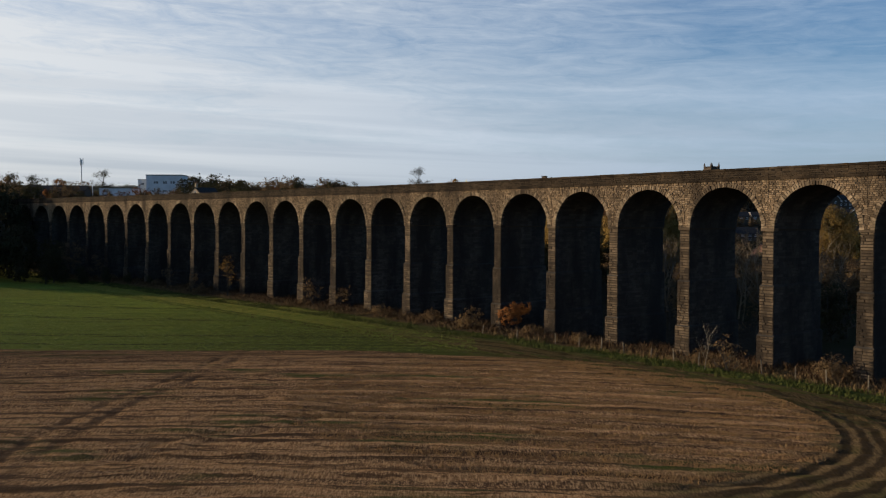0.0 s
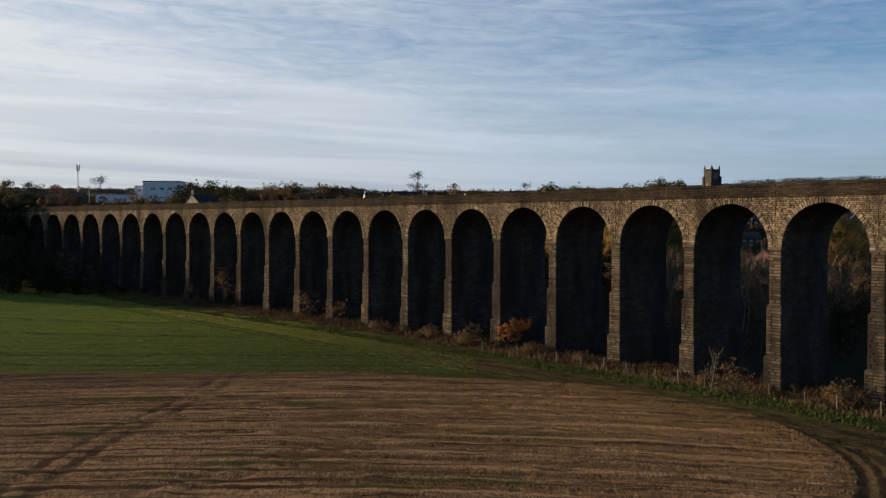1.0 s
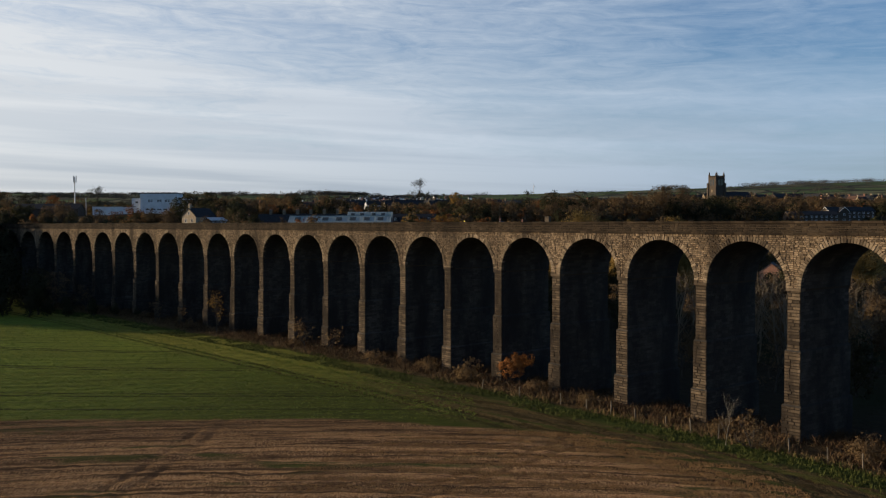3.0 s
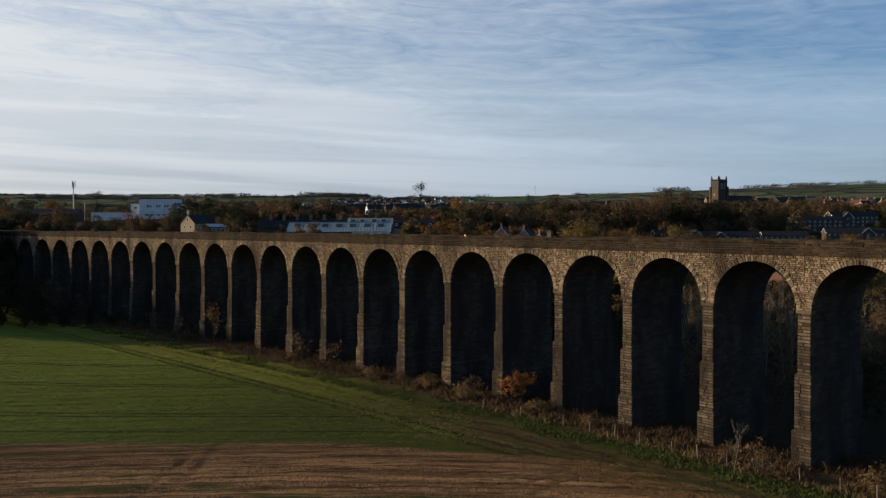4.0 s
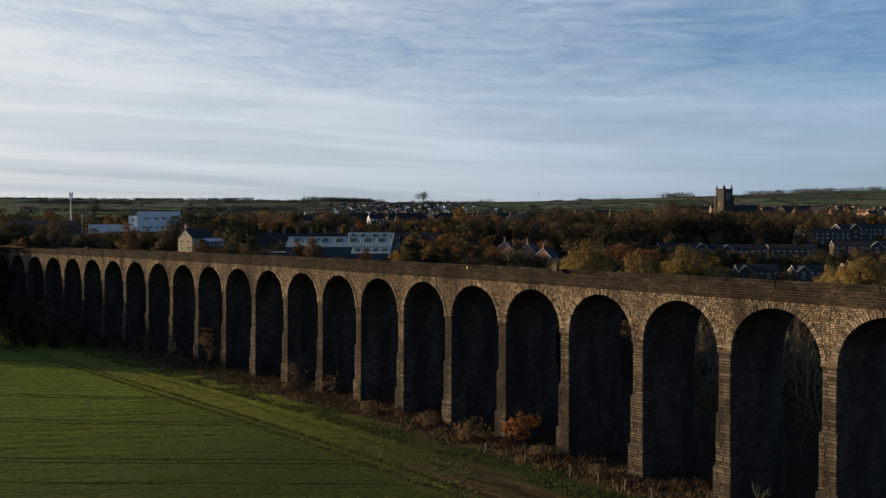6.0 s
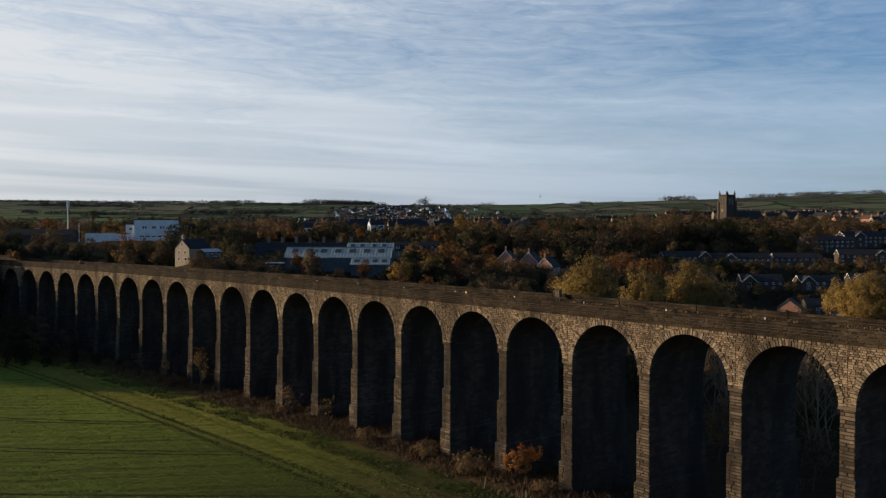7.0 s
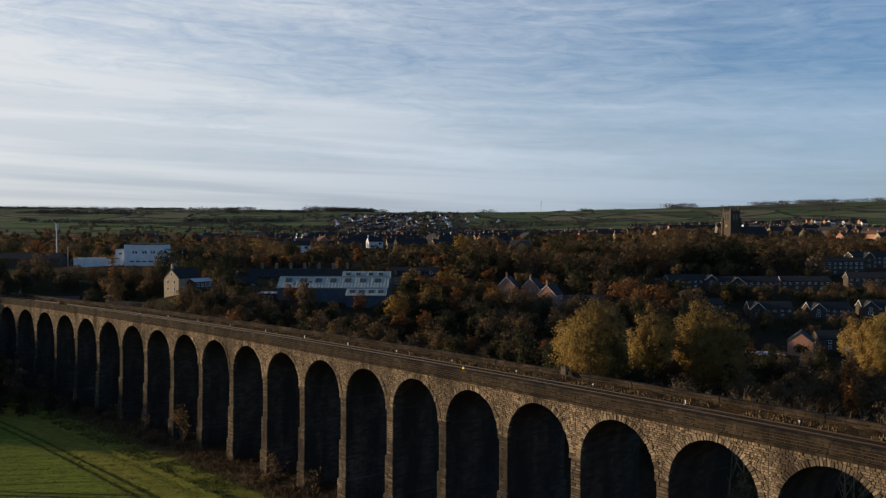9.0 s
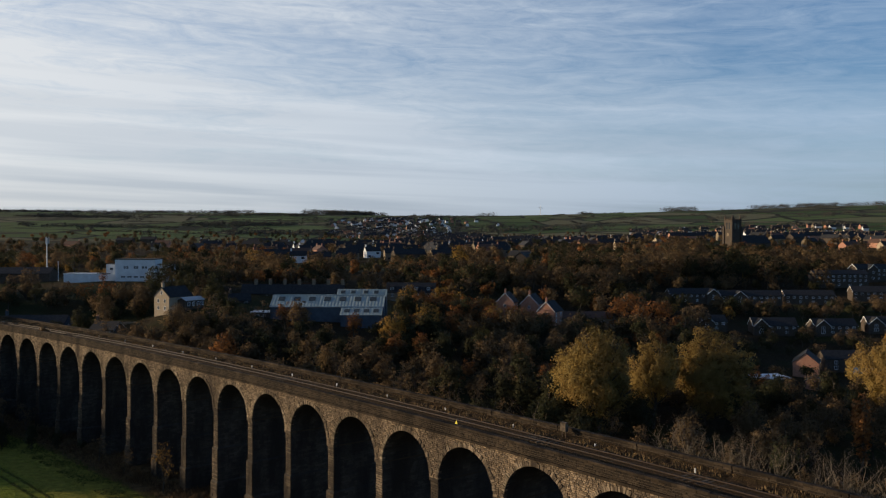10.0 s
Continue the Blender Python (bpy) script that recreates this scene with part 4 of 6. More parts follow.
place(make_tree("larch_tree", 15, 15, 4.6, "orange", "slim rust-orange larch among bare trees", 150, 10, 0.28, 0.1, 3, 0.7), 76.5, 194.0, 0, 1.2)
place(make_tree("cherry_tree", 16, 15, 8, "orange", "bushy tree with bright orange-red autumn leaves", 190, 10, 0.3, 0.25, 3, 0.8), -49.6, 238.4, 0, 1.15)

# kinds of woodland tree, each built once
rr = random.Random(77)
KINDS = {
    "brown": [make_tree("woodland_tree", 21 + i, 12 + i, 9 + i, "brown", "brown late-autumn woodland tree with thinning leaves", 170, 15, 0.27, 0.12, 3, 1.05, many=4) for i in range(3)],
    "bare": [make_tree("bare_tree", 31 + i, 12 + i, 9 + i, "brown", "bare grey-brown tree with fine winter twigs", 90, 6, 0.20, 0.2, 4, 0.8, twiggy=True, many=5) for i in range(3)],
    "orange": [make_tree("autumn_tree", 41 + i, 11 + i, 7 + i, "orange", "small tree with thinning orange autumn leaves", 130, 20, 0.20, 0.16, 3, 0.95) for i in range(2)],
    "gold": [make_tree("golden_tree", 51 + i, 12 + i, 10 + i, "gold", "rounded golden-yellow autumn tree", 170, 20, 0.24, 0.12, 3, 1.05) for i in range(2)],
    "dark": [make_tree("evergreen_tree", 61 + i, 13 + i, 10, "dark", "dark ivy-covered tree in shade", 160, 14, 0.30, 0.06, 3, 1.15, many=4) for i in range(2)],
}
KINDS["alder"] = [make_tree("bare_alder", 71 + i, 13 + i, 7 + i, None, "pale leafless alder with dense upright twigs", levels=5, low=0.12, many=4, bark=ALDER, thick=0.010) for i in range(2)]
# the same kinds for the far slopes, with fewer and larger leaves
HILL = {
    "brown": ("brown", "brown late-autumn tree on the far slope"), "orange": ("orange", "orange autumn tree on the far slope"),
    "gold": ("gold", "golden autumn tree on the far slope"), "dark": ("dark", "dark evergreen tree on the far slope"), "bare": ("brown", "thin bare brown tree on the far slope"),
}
for key, (leaf, words) in HILL.items():
    KINDS["far_" + key] = [make_tree("hillside_" + key + "_tree", 81 + i, 12.5 + i, 9.5 + i, leaf, words, 105 if key != "bare" else 80, 10 if key != "bare" else 5, 0.34, 0.12, 2, 1.2) for i in range(2)]
FAR_FROM = 318.0
USED = set()


def plant(kind, x, y, scale=1.0, group="", sz=None):
    if y > FAR_FROM and "far_" + kind in KINDS and scale < 1.7:
        kind = "far_" + kind
    i = rr.randrange(len(KINDS[kind]))
    turn = rr.uniform(0, 360)
    if (kind, i) not in USED:
        USED.add((kind, i))
        t = place(KINDS[kind][i], x, y, turn, scale, sz=sz)
    else:
        t = again(KINDS[kind][i], x, y, turn, scale, sz=sz)
    t["group"] = group
    return t


BUILT = []   # x, y, radius of ground kept free of trees


def free(x, y, extra=0.0):
    return all((x - a) ** 2 + (y - b) ** 2 > (r + extra) ** 2 for a, b, r in BUILT)

# ---- buildings ----
def course_look(a, b, joint):
    def make(N, p, geo):
        ob = N.add("ShaderNodeObjectInfo").outputs["Random"]
        n = N.noise(p, 1.7, 5.0, 0.7)
        base = N.mix(N.map(n, 0.3, 0.7), a, b)
        z = N.add("ShaderNodeSeparateXYZ", {0: p}).outputs[2]
        band = N.map(N.math("FRACT", N.math("MULTIPLY", z, 1 / 0.3)), 0.0, 0.16, 1.0, 0.0)
        return N.mix(N.math("MULTIPLY", band, 0.4), base, joint), n, 0.02
    return make


WALL = {
    "stone": material("house_stone", (0.3, 0.24, 0.17), 0.9, course_look((0.14, 0.108, 0.073), (0.28, 0.22, 0.15), (0.07, 0.055, 0.04))),
    "pale": material("pale_stone", (0.5, 0.4, 0.28), 0.9, course_look((0.32, 0.25, 0.17), (0.46, 0.37, 0.26), (0.25, 0.2, 0.14))),
    "brick": material("pink_brick", (0.4, 0.2, 0.14), 0.9, course_look((0.33, 0.155, 0.10), (0.46, 0.245, 0.165), (0.25, 0.16, 0.12))),
    "render": material("white_render", (0.75, 0.75, 0.74), 0.8, plain_look((0.60, 0.61, 0.62), (0.78, 0.79, 0.80), 0.5, 0.006)),
    "dark": material("dark_house_stone", (0.1, 0.085, 0.07), 0.9, course_look((0.045, 0.036, 0.028), (0.105, 0.08, 0.06), (0.025, 0.02, 0.017))),
    "blue": material("blue_grey_sheeting", (0.06, 0.08, 0.11), 0.6, plain_look((0.045, 0.06, 0.085), (0.075, 0.10, 0.13), 0.6, 0.004)),
}


def rib_look(a, b, pitch):
    def make(N, p, geo):
        n = N.noise(p, 0.4, 5.0, 0.65)
        x = N.add("ShaderNodeSeparateXYZ", {0: p}).outputs[0]
        return N.mix(N.map(n, 0.3, 0.7), a, b), N.math("PINGPONG", N.math("MULTIPLY", x, 1 / pitch), 1.0), 0.05
    return make


SLATE = material("slate", (0.03, 0.03, 0.033), 0.8, plain_look((0.016, 0.017, 0.019), (0.045, 0.044, 0.045), 1.4, 0.03), spec=0.2)
PANTILE = material("red_brown_tiles", (0.1, 0.05, 0.035), 0.8, plain_look((0.07, 0.04, 0.03), (0.14, 0.075, 0.05), 1.6, 0.03))
SHEET = material("grey_green_roof_sheeting", (0.36, 0.42, 0.40), 0.55, rib_look((0.24, 0.295, 0.275), (0.34, 0.385, 0.365), 0.5))
SKYLIGHT = material("dull_rooflight", (0.05, 0.06, 0.065), 0.75, plain_look((0.035, 0.045, 0.05), (0.085, 0.10, 0.105), 0.9, 0.002), spec=0.1)
GLASS = material("window_glass", (0.03, 0.035, 0.04), 0.08, plain_look((0.02, 0.024, 0.028), (0.045, 0.052, 0.06), 0.6, 0.0), spec=0.6)
FRAME = material("white_window_frame", (0.75, 0.75, 0.75), 0.5, plain_look((0.62, 0.63, 0.64), (0.78, 0.79, 0.80), 2.0, 0.0))
METAL = material("galvanised_steel", (0.5, 0.5, 0.5), 0.45, plain_look((0.42, 0.43, 0.44), (0.60, 0.61, 0.62), 1.2, 0.002), metal=0.5)


def window(parent, x, y, z, w, h, face=(0, -1), name="window"):
    """A window on an upright wall; face: the wall's outward normal in the building's plan."""
    n = Vector((*face, 0))
    a = Vector((-n.y, n.x, 0))
    c = Vector((x, y, z))
    fr = Shape()
    b = 0.11
    for o, da, dz in ((c - a * w / 2, w, b), (c - a * w / 2 + Vector((0, 0, h - b)), w, b)):
        fr.box(o - n * 0.05, a * da, n * 0.11, Vector((0, 0, dz)))
    for s in (-w / 2, -b / 2, w / 2 - b):
        if s == -b / 2 and w < 1.1:
            continue
        fr.box(c + a * s + Vector((0, 0, b)) - n * 0.05, a * b, n * 0.105, Vector((0, 0, h - 2 * b)))
    ob = part(name, fr, FRAME, parent)
    part("pane", Shape().box(c - a * (w / 2 - b * 0.5) + Vector((0, 0, b * 0.5)) - n * 0.05, a * (w - b), n * 0.075, Vector((0, 0, h - b))), GLASS, ob)
    return ob


def gabled(parent, L, W, H, R, wall, roof, over=0.35, drop=3.0, x0=0.0, y0=0.0, verge=None):
    """Walls with two gables and a two-slope roof, ridge along local x, centred on x0, y0."""
    s = Shape()
    v = [(x0 + sx * L / 2, y0 + sy * W / 2, z) for sx in (-1, 1) for sy in (-1, 1) for z in (-drop, H)]
    s.v = [Vector(q) for q in v] + [Vector((x0 - L / 2, y0, H + R)), Vector((x0 + L / 2, y0, H + R))]
    s.f = [(0, 4, 5, 1), (2, 3, 7, 6), (0, 1, 8, 3, 2), (4, 6, 7, 9, 5), (1, 5, 9, 8), (3, 8, 9, 7), (0, 2, 6, 4)]
    part("wall", s, wall, parent)
    t = 0.22
    k = over * R / (W / 2)
    for sy in (-1, 1):
        r = Shape()
        e, tp = Vector((0, sy * (W / 2 + over), H - k)), Vector((0, 0, H + R))
        a, b = x0 - L / 2 - over * 0.6, x0 + L / 2 + over * 0.6
        q = [Vector((x, p.y + y0, p.z + dz)) for dz in (0.02, t) for x, p in ((a, e), (b, e), (b, tp), (a, tp))]
        r.v = q
        r.f = [(0, 1, 2, 3), (7, 6, 5, 4), (0, 4, 5, 1), (1, 5, 6, 2), (2, 6, 7, 3), (3, 7, 4, 0)]
        part("roof", r, roof, parent)
        if verge:
            for x in (a - 0.05, b - 0.13):
                g = Shape()
                o = Vector((x, e.y + y0, e.z - 0.10))
                g.box(o, (0.12, 0, 0), tp - e, (0, 0, 0.26))
                part("bargeboard", g, verge, parent)


def chimney(parent, x, y, z, mat, w=0.9, h=1.7, pots=2):
    c = Shape().box((x - w / 2, y - 0.35, z - 1.2), (w, 0, 0), (0, 0.7, 0), (0, 0, h + 1.2))
    c.box((x - w / 2 - 0.07, y - 0.42, z + h - 0.25), (w + 0.14, 0, 0), (0, 0.84, 0), (0, 0, 0.16))
    ob = part("chimney", c, mat, parent)
    for i in range(pots):
        q = x + (i - (pots - 1) / 2) * 0.42
        part("chimney_pot", Shape().tube([(q, y, z + h), (q, y, z + h + 0.45)], [0.15, 0.12]), WALL["brick"], ob)


def stand(x, y, z, turn):
    """Where a building stands; the plans below are drawn large and set down at this scale."""
    return pose(x, y, z, 0, 0, turn) @ Matrix.Diagonal((0.845, 0.845, 0.845, 1))


def terrace(name, x, y, turn, units, unit, W, H, R, wall, roof, label, gables=(), stacks=True, group="", wide=1.3, z=None, storeys=2, verge=None, category="house"):
    """A row of houses with a window on each floor of each unit and now and then a cross gable to the front."""
    L = units * unit
    g = float(land(x, y)) if z is None else z
    row = empty(name, stand(x, y, g, turn), label=label, category=category, group=group)
    gabled(row, L, W, H, R, wall, roof, verge=verge)
    for i in range(units):
        cx = -L / 2 + unit * (i + 0.5)
        if i not in gables:
            for f in range(storeys):
                z0 = H * f / storeys + H / storeys * 0.28
                for s in ((-0.24, 0.24) if unit > 5 else (0,)):
                    if f == 0 and s > 0:
                        part("door", Shape().box((cx + s * unit - 0.5, -W / 2 - 0.06, 0), (1.0, 0, 0), (0, 0.1, 0), (0, 0, 2.1)), WALL["dark"], row)
                    else:
                        window(row, cx + s * unit, -W / 2, z0, wide, H / storeys * 0.5)
        if stacks:
            chimney(row, cx + unit / 2 - 0.6, 0, H + R, WALL["stone"], 1.3, 2.1, 3)
    for i in gables:
        cx = -L / 2 + unit * (i + 0.5)
        front = Shape()
        hw, d = unit * 0.5, W / 2 + 1.3
        gz = H + R * 0.92
        front.v = [Vector(q) for q in ((cx - hw, -d, -2), (cx + hw, -d, -2), (cx + hw, -d, H), (cx, -d, gz), (cx - hw, -d, H), (cx - hw, 0, -2), (cx + hw, 0, -2), (cx + hw, 0, H), (cx, 0, gz), (cx - hw, 0, H))]
        front.f = [(0, 1, 2, 3, 4), (1, 6, 7, 2), (5, 0, 4, 9), (2, 7, 8, 3), (4, 3, 8, 9)]
        bay = part("front_gable", front, wall, row)
        for sx in (-1, 1):
            r = Shape()
            r.box((cx + sx * (hw + 0.3), -d - 0.35, H - 0.35), (0, d + 0.35, 0), (-sx * (hw + 0.3), 0, gz - H + 0.4), (0, 0, 0.2))
            part("gable_roof", r, roof, bay)
            b = Shape().box((cx + sx * (hw + 0.35), -d - 0.45, H - 0.45), (0, 0.14, 0), (-sx * (hw + 0.35), 0, gz - H + 0.5), (0, 0, 0.24))
            part("bargeboard", b, FRAME, bay, "white-painted bargeboard")
        window(row, cx, -d, H * 0.62, 1.5, 1.2)
        window(row, cx, -d, H * 0.14, 1.9, 1.3)
    BUILT.append((x, y, L * 0.42 + 3))
    return row


def detached(name, x, y, turn, L, W, H, R, wall, roof, label, group="", stacks=1, windows=True, verge=None, z=None, far=False):
    g = float(land(x, y)) if z is None else z
    h = empty(name, stand(x, y, g, turn), label=label, category="house", group=group)
    gabled(h, L, W, H, R, wall, roof, verge=verge)
    for i in range(stacks):
        chimney(h, -L / 2 + 0.6 if i == 0 else L / 2 - 0.6, 0, H + R, wall, pots=0 if far else 2)
    if far:
        for sx, z0 in ((-0.28, H * 0.14), (0.28, H * 0.55)):
            part("window", Shape().box((sx * L - 1.1, -W / 2 - 0.05, z0), (2.2, 0, 0), (0, 0.1, 0), (0, 0, 1.5)), GLASS, h)
    elif windows:
        for z0 in ([H * 0.16, H * 0.6] if H > 4 else [H * 0.3]):
            for sx in (-0.28, 0.28):
                window(h, sx * L, -W / 2, z0, 1.3, min(1.3, H * 0.3))
        for sx in (-1, 1):
            window(h, sx * L / 2, 0, H * 0.62, 1.1, 1.2, (sx, 0))
    BUILT.append((x, y, max(L, W) * 0.6 + 1))
    return h


# pale house end that catches the sun
h = detached("gable_house", -81.3, 300, 62, 11, 7.2, 5.6, 3.2, WALL["pale"], SLATE, "tall pale stone house with its gable end in the sun", windows=False, stacks=1)
for wx, wz, ww in ((-1.6, 0.9, 1.0), (1.6, 0.9, 1.0), (-1.6, 3.4, 1.0), (1.6, 3.4, 1.0), (0, 6.2, 0.9)):
    window(h, -5.5, wx, wz, ww, 1.35, (-1, 0))
gabled(h, 9, 4, 4.2, 0.9, WALL["dark"], METAL, x0=3.0, y0=-5.4)
for wx in (0.2, 2.4, 4.6, 6.6):
    window(h, wx, -7.4, 2.2, 1.3, 1.4)
wl = empty("garden_wall", stand(-95.3, 296.6, float(land(-95.3, 296.6)), 8), label="low pale stone garden wall beside the gable house", category="wall")
part("wall", Shape().box((-9, -0.2, -1.5), (18, 0, 0), (0, 0.4, 0), (0, 0, 2.6)), WALL["stone"], wl)
part("coping", Shape().box((-9.05, -0.27, 1.1), (18.1, 0, 0), (0, 0.54, 0), (0, 0, 0.14)), WALL["pale"], wl)


# long works with rooflights
def build_works():
    w = empty("workshop", stand(-34.6, 304, 14.4, 1), label="long grey-green metal-roofed workshop with rows of rooflights", category="workshop")
    L, W, H, R = 40.0, 15.0, 5.0, 3.4
    gabled(w, L, W, H, R, WALL["blue"], SHEET, 0.4, 5.0)
    n = Vector((0, -R, W / 2)).normalized()

    def light(x, t0, t1, wd, y0=0.0, z0=0.0, half=W / 2, rise=R, eave=H, par=w):
        a = Vector((x, y0 - half * (1 - t0), z0 + eave + rise * t0))
        b = Vector((x, y0 - half * (1 - t1), z0 + eave + rise * t1))
        nn = Vector((0, -rise, half)).normalized()
        part("rooflight", Shape().box(a + nn * 0.2, (wd, 0, 0), b - a, nn * 0.14), SKYLIGHT, par)
    for i in range(7):
        light(-17.8 + i * 5.45, 0.45, 0.80, 2.3)
    part("ridge_cap", Shape().box((-L / 2 - .2, -0.35, H + R + 0.16), (L + .4, 0, 0), (0, 0.7, 0), (0, 0, 0.16)), SHEET, w)
    part("gutter", Shape().box((-L / 2 - .2, -W / 2 - 0.62, H - 0.25), (L + .4, 0, 0), (0, 0.22, 0), (0, 0, 0.2)), METAL, w)
    # lower lean-to in front
    lean = Shape()
    x0, x1, ya, yb, za, zb = 5.5, 19.5, -W / 2 - 6.0, -W / 2 - 0.5, 2.4, 4.4
    lean.v = [Vector(q) for q in ((x0, ya, -5), (x1, ya, -5), (x1, ya, za), (x0, ya, za), (x0, yb, -5), (x1, yb, -5), (x1, yb, zb), (x0, yb, zb))]
    lean.f = [(0, 1, 2, 3), (1, 5, 6, 2), (4, 0, 3, 7), (3, 2, 6, 7)]
    ext = part("extension", lean, WALL["blue"], w)
    part("extension_roof", Shape().box((x0 - .3, ya - .4, za + 0.0), (x1 - x0 + .6, 0, 0), (0, yb - ya + .4, zb - za + 0.1), (0, 0, 0.18)), SHEET, ext)
    for i in range(4):
        part("rooflight", Shape().box((x0 + 1.0 + i * 3.4, ya + 1.6, za + 0.82), (1.9, 0, 0), (0, 2.4, 0.92), (0, 0, 0.16)), SKYLIGHT, ext)
    # raised roofs behind the ridge
    for cx, ww in ((6.5, 8.5), (15.5, 9.5)):
        gabled(w, ww, 8, H + R - 0.6, 2.2, WALL["blue"], SHEET, 0.3, 0.0, cx, 8.5)
        for i in range(2):
            light(cx - ww / 2 + 1.2 + i * 3.8, 0.35, 0.75, 1.6, 8.5, 0, 4.0, 2.2, H + R - 0.6)
    # office at the end
    off = part("office", Shape().box((-L / 2 - 7, -6, -4), (7, 0, 0), (0, 7, 0), (0, 0, 6.6)), WALL["dark"], w)
    part("office_roof", Shape().box((-L / 2 - 7.4, -6.4, 2.6), (7.8, 0, 0), (0, 7.8, 0), (0, 0, 0.3)), FRAME, off)
    window(w, -L / 2 - 5, -6, 0.7, 1.4, 1.2)
    window(w, -L / 2 - 2.6, -6, 0.7, 1.4, 1.2)
    BUILT.append((-46.9, 304.7, 15)), BUILT.append((-27.4, 305.9, 16)), BUILT.append((-30.8, 291.2, 12))


build_works()


def block(x, y, turn, size):
    return pose(x, y, float(land(x, y)), 0, 0, turn) @ Matrix.Diagonal((size, size, size, 1))


# white block with low wing
def build_white_block():
    w = empty("white_building", block(-111.5, 355, 3, 0.62), label="large white flat-roofed building with few windows", category="building")
    part("wall", Shape().box((-11.5, -7, -3), (23, 0, 0), (0, 15, 0), (0, 0, 15)), WALL["render"], w)
    part("roof", Shape().box((-11.8, -7.3, 12), (23.6, 0, 0), (0, 15.6, 0), (0, 0, 0.5)), SLATE, w)
    for x in (-6.0, -4.4, -0.2, 1.2, 4.6, 6.2):
        window(w, x, -7, 6.6, 1.3, 1.7)
    for i in range(5):
        window(w, -6.8 + i * 3.6, -7, 1.5, 2.6, 1.0)
    for x0, x1, h, y0, m in ((-17.5, -11.5, 9.2, -4, "render"), (11.5, 19.5, 9.0, -3, "render")):
        part("side_block", Shape().box((x0, y0, -3), (x1 - x0, 0, 0), (0, 10, 0), (0, 0, h + 3)), WALL[m], w)
        part("side_roof", Shape().box((x0 - .15, y0 - .2, h), (x1 - x0 + .3, 0, 0), (0, 10.4, 0), (0, 0, 0.35)), SLATE, w)
        window(w, (x0 + x1) / 2, y0, h - 3.4, 1.8, 1.5)
    st = part("outside_stair", Shape().box((11.8, -5.2, 0), (8.2, 0, 6.2), (0, 1.6, 0), (0, 0, 0.35)), METAL, w)
    for i in range(5):
        part("stair_post", Shape().box((12.5 + i * 1.8, -5.2, -1), (0.12, 0, 0), (0, 0.12, 0), (0, 0, 2.6 + i * 1.35)), METAL, st)
    lo = empty("low_store", block(-130, 354, 3, 0.5), label="long low pale flat-roofed store beside the white building", category="building")
    part("wall", Shape().box((-15, -5, -3), (33, 0, 0), (0, 12, 0), (0, 0, 8.6)), WALL["render"], lo)
    part("roof", Shape().box((-15.3, -5.3, 5.6), (24, 0, 0), (0, 12.6, 0), (0, 0, 0.35)), METAL, lo)
    part("dark_roof", Shape().box((8.7, -5.3, 5.6), (9.6, 0, 0), (0, 12.6, 0), (0, 0, 0.45)), SLATE, lo)
    BUILT.append((-111, 355, 11)), BUILT.append((-130, 354, 10)), BUILT.append((-112, 345, 9)), BUILT.append((-130, 345, 9))
    mast = empty("phone_mast", block(-152.7, 371.2, 0, 0.61), label="slim grey phone mast with antennas at its head", category="mast")
    part("pole", Shape().tube([(0, 0, -1), (0, 0, 12), (0, 0, 25.5)], [0.45, 0.4, 0.3], 8), METAL, mast)
    hd = part("head_frame", Shape().tube([(0, 0, 22.5), (0, 0, 27)], [0.55, 0.55], 8), METAL, mast)
    for i in range(3):
        a = radians(120 * i + 20)
        part("antenna", Shape().box((math.cos(a) * 1.1 - .2, math.sin(a) * 1.1 - .2, 23.4), (0.4, 0, 0), (0, 0.4, 0), (0, 0, 4.4)), METAL, hd)
        part("antenna_arm", Shape().tube([(0, 0, 25), (math.cos(a) * 1.1, math.sin(a) * 1.1, 25)], [0.08, 0.08], 4), METAL, hd)
    pl = empty("floodlight_pole", block(-146, 366, 0, 0.7), label="plain white lighting pole by the store", category="pole")
    part("pole", Shape().tube([(0, 0, -1), (0, 0, 10.5)], [0.2, 0.14], 6), WHITE, pl)
    part("lamp_head", Shape().box((-0.5, -0.2, 10.3), (1.0, 0, 0), (0, 0.4, 0), (0, 0, 0.25)), METAL, pl)


build_white_block()

# stone terraces and houses round the works
terrace("terraced_row", -52.8, 343.8, 2, 7, 6.0, 9, 6.0, 3.4, WALL["dark"], SLATE, "dark stone terrace with slate roof and many chimneys", z=14.6, group="stone terraces")
d = terrace("dormer_house", -12, 357.4, -2, 2, 10.5, 9, 5.4, 3.8, WALL["stone"], SLATE, "pair of stone houses with slate roof and dormers", z=14.8, stacks=False)
for i in range(4):
    x = -8 + i * 5.2
    dm = part("dormer", Shape().box((x - 1, -4.1, 6.1), (2, 0, 0), (0, 3.2, 0), (0, 0, 1.7)), SLATE, d)
    part("dormer_roof", Shape().box((x - 1.2, -4.4, 7.8), (2.4, 0, 0), (0, 3.6, 0), (0, 0, 0.2)), SLATE, dm)
    window(d, x, -4.1, 6.4, 1.4, 1.2)
detached("small_house", -66.4, 320.9, 20, 8, 6, 4.2, 2.4, WALL["dark"], SLATE, "small dark stone house with a white gable window", z=15.2)
detached("house_by_bank", -122.5, 299.6, 4, 22, 9, 4.6, 2.6, WALL["blue"], SLATE, "long grey house on the wooded bank", z=9.3)
detached("house_by_bank", -95.4, 285.4, -12, 9, 7, 4.4, 2.4, WALL["dark"], SLATE, "dark house with pale gable edge above the bank", z=9.3, verge=FRAME)
detached("barn", -161.4, 367, 5, 30, 10, 4, 2.5, WALL["dark"], SLATE, "long low dark barn behind trees", windows=False, stacks=0)
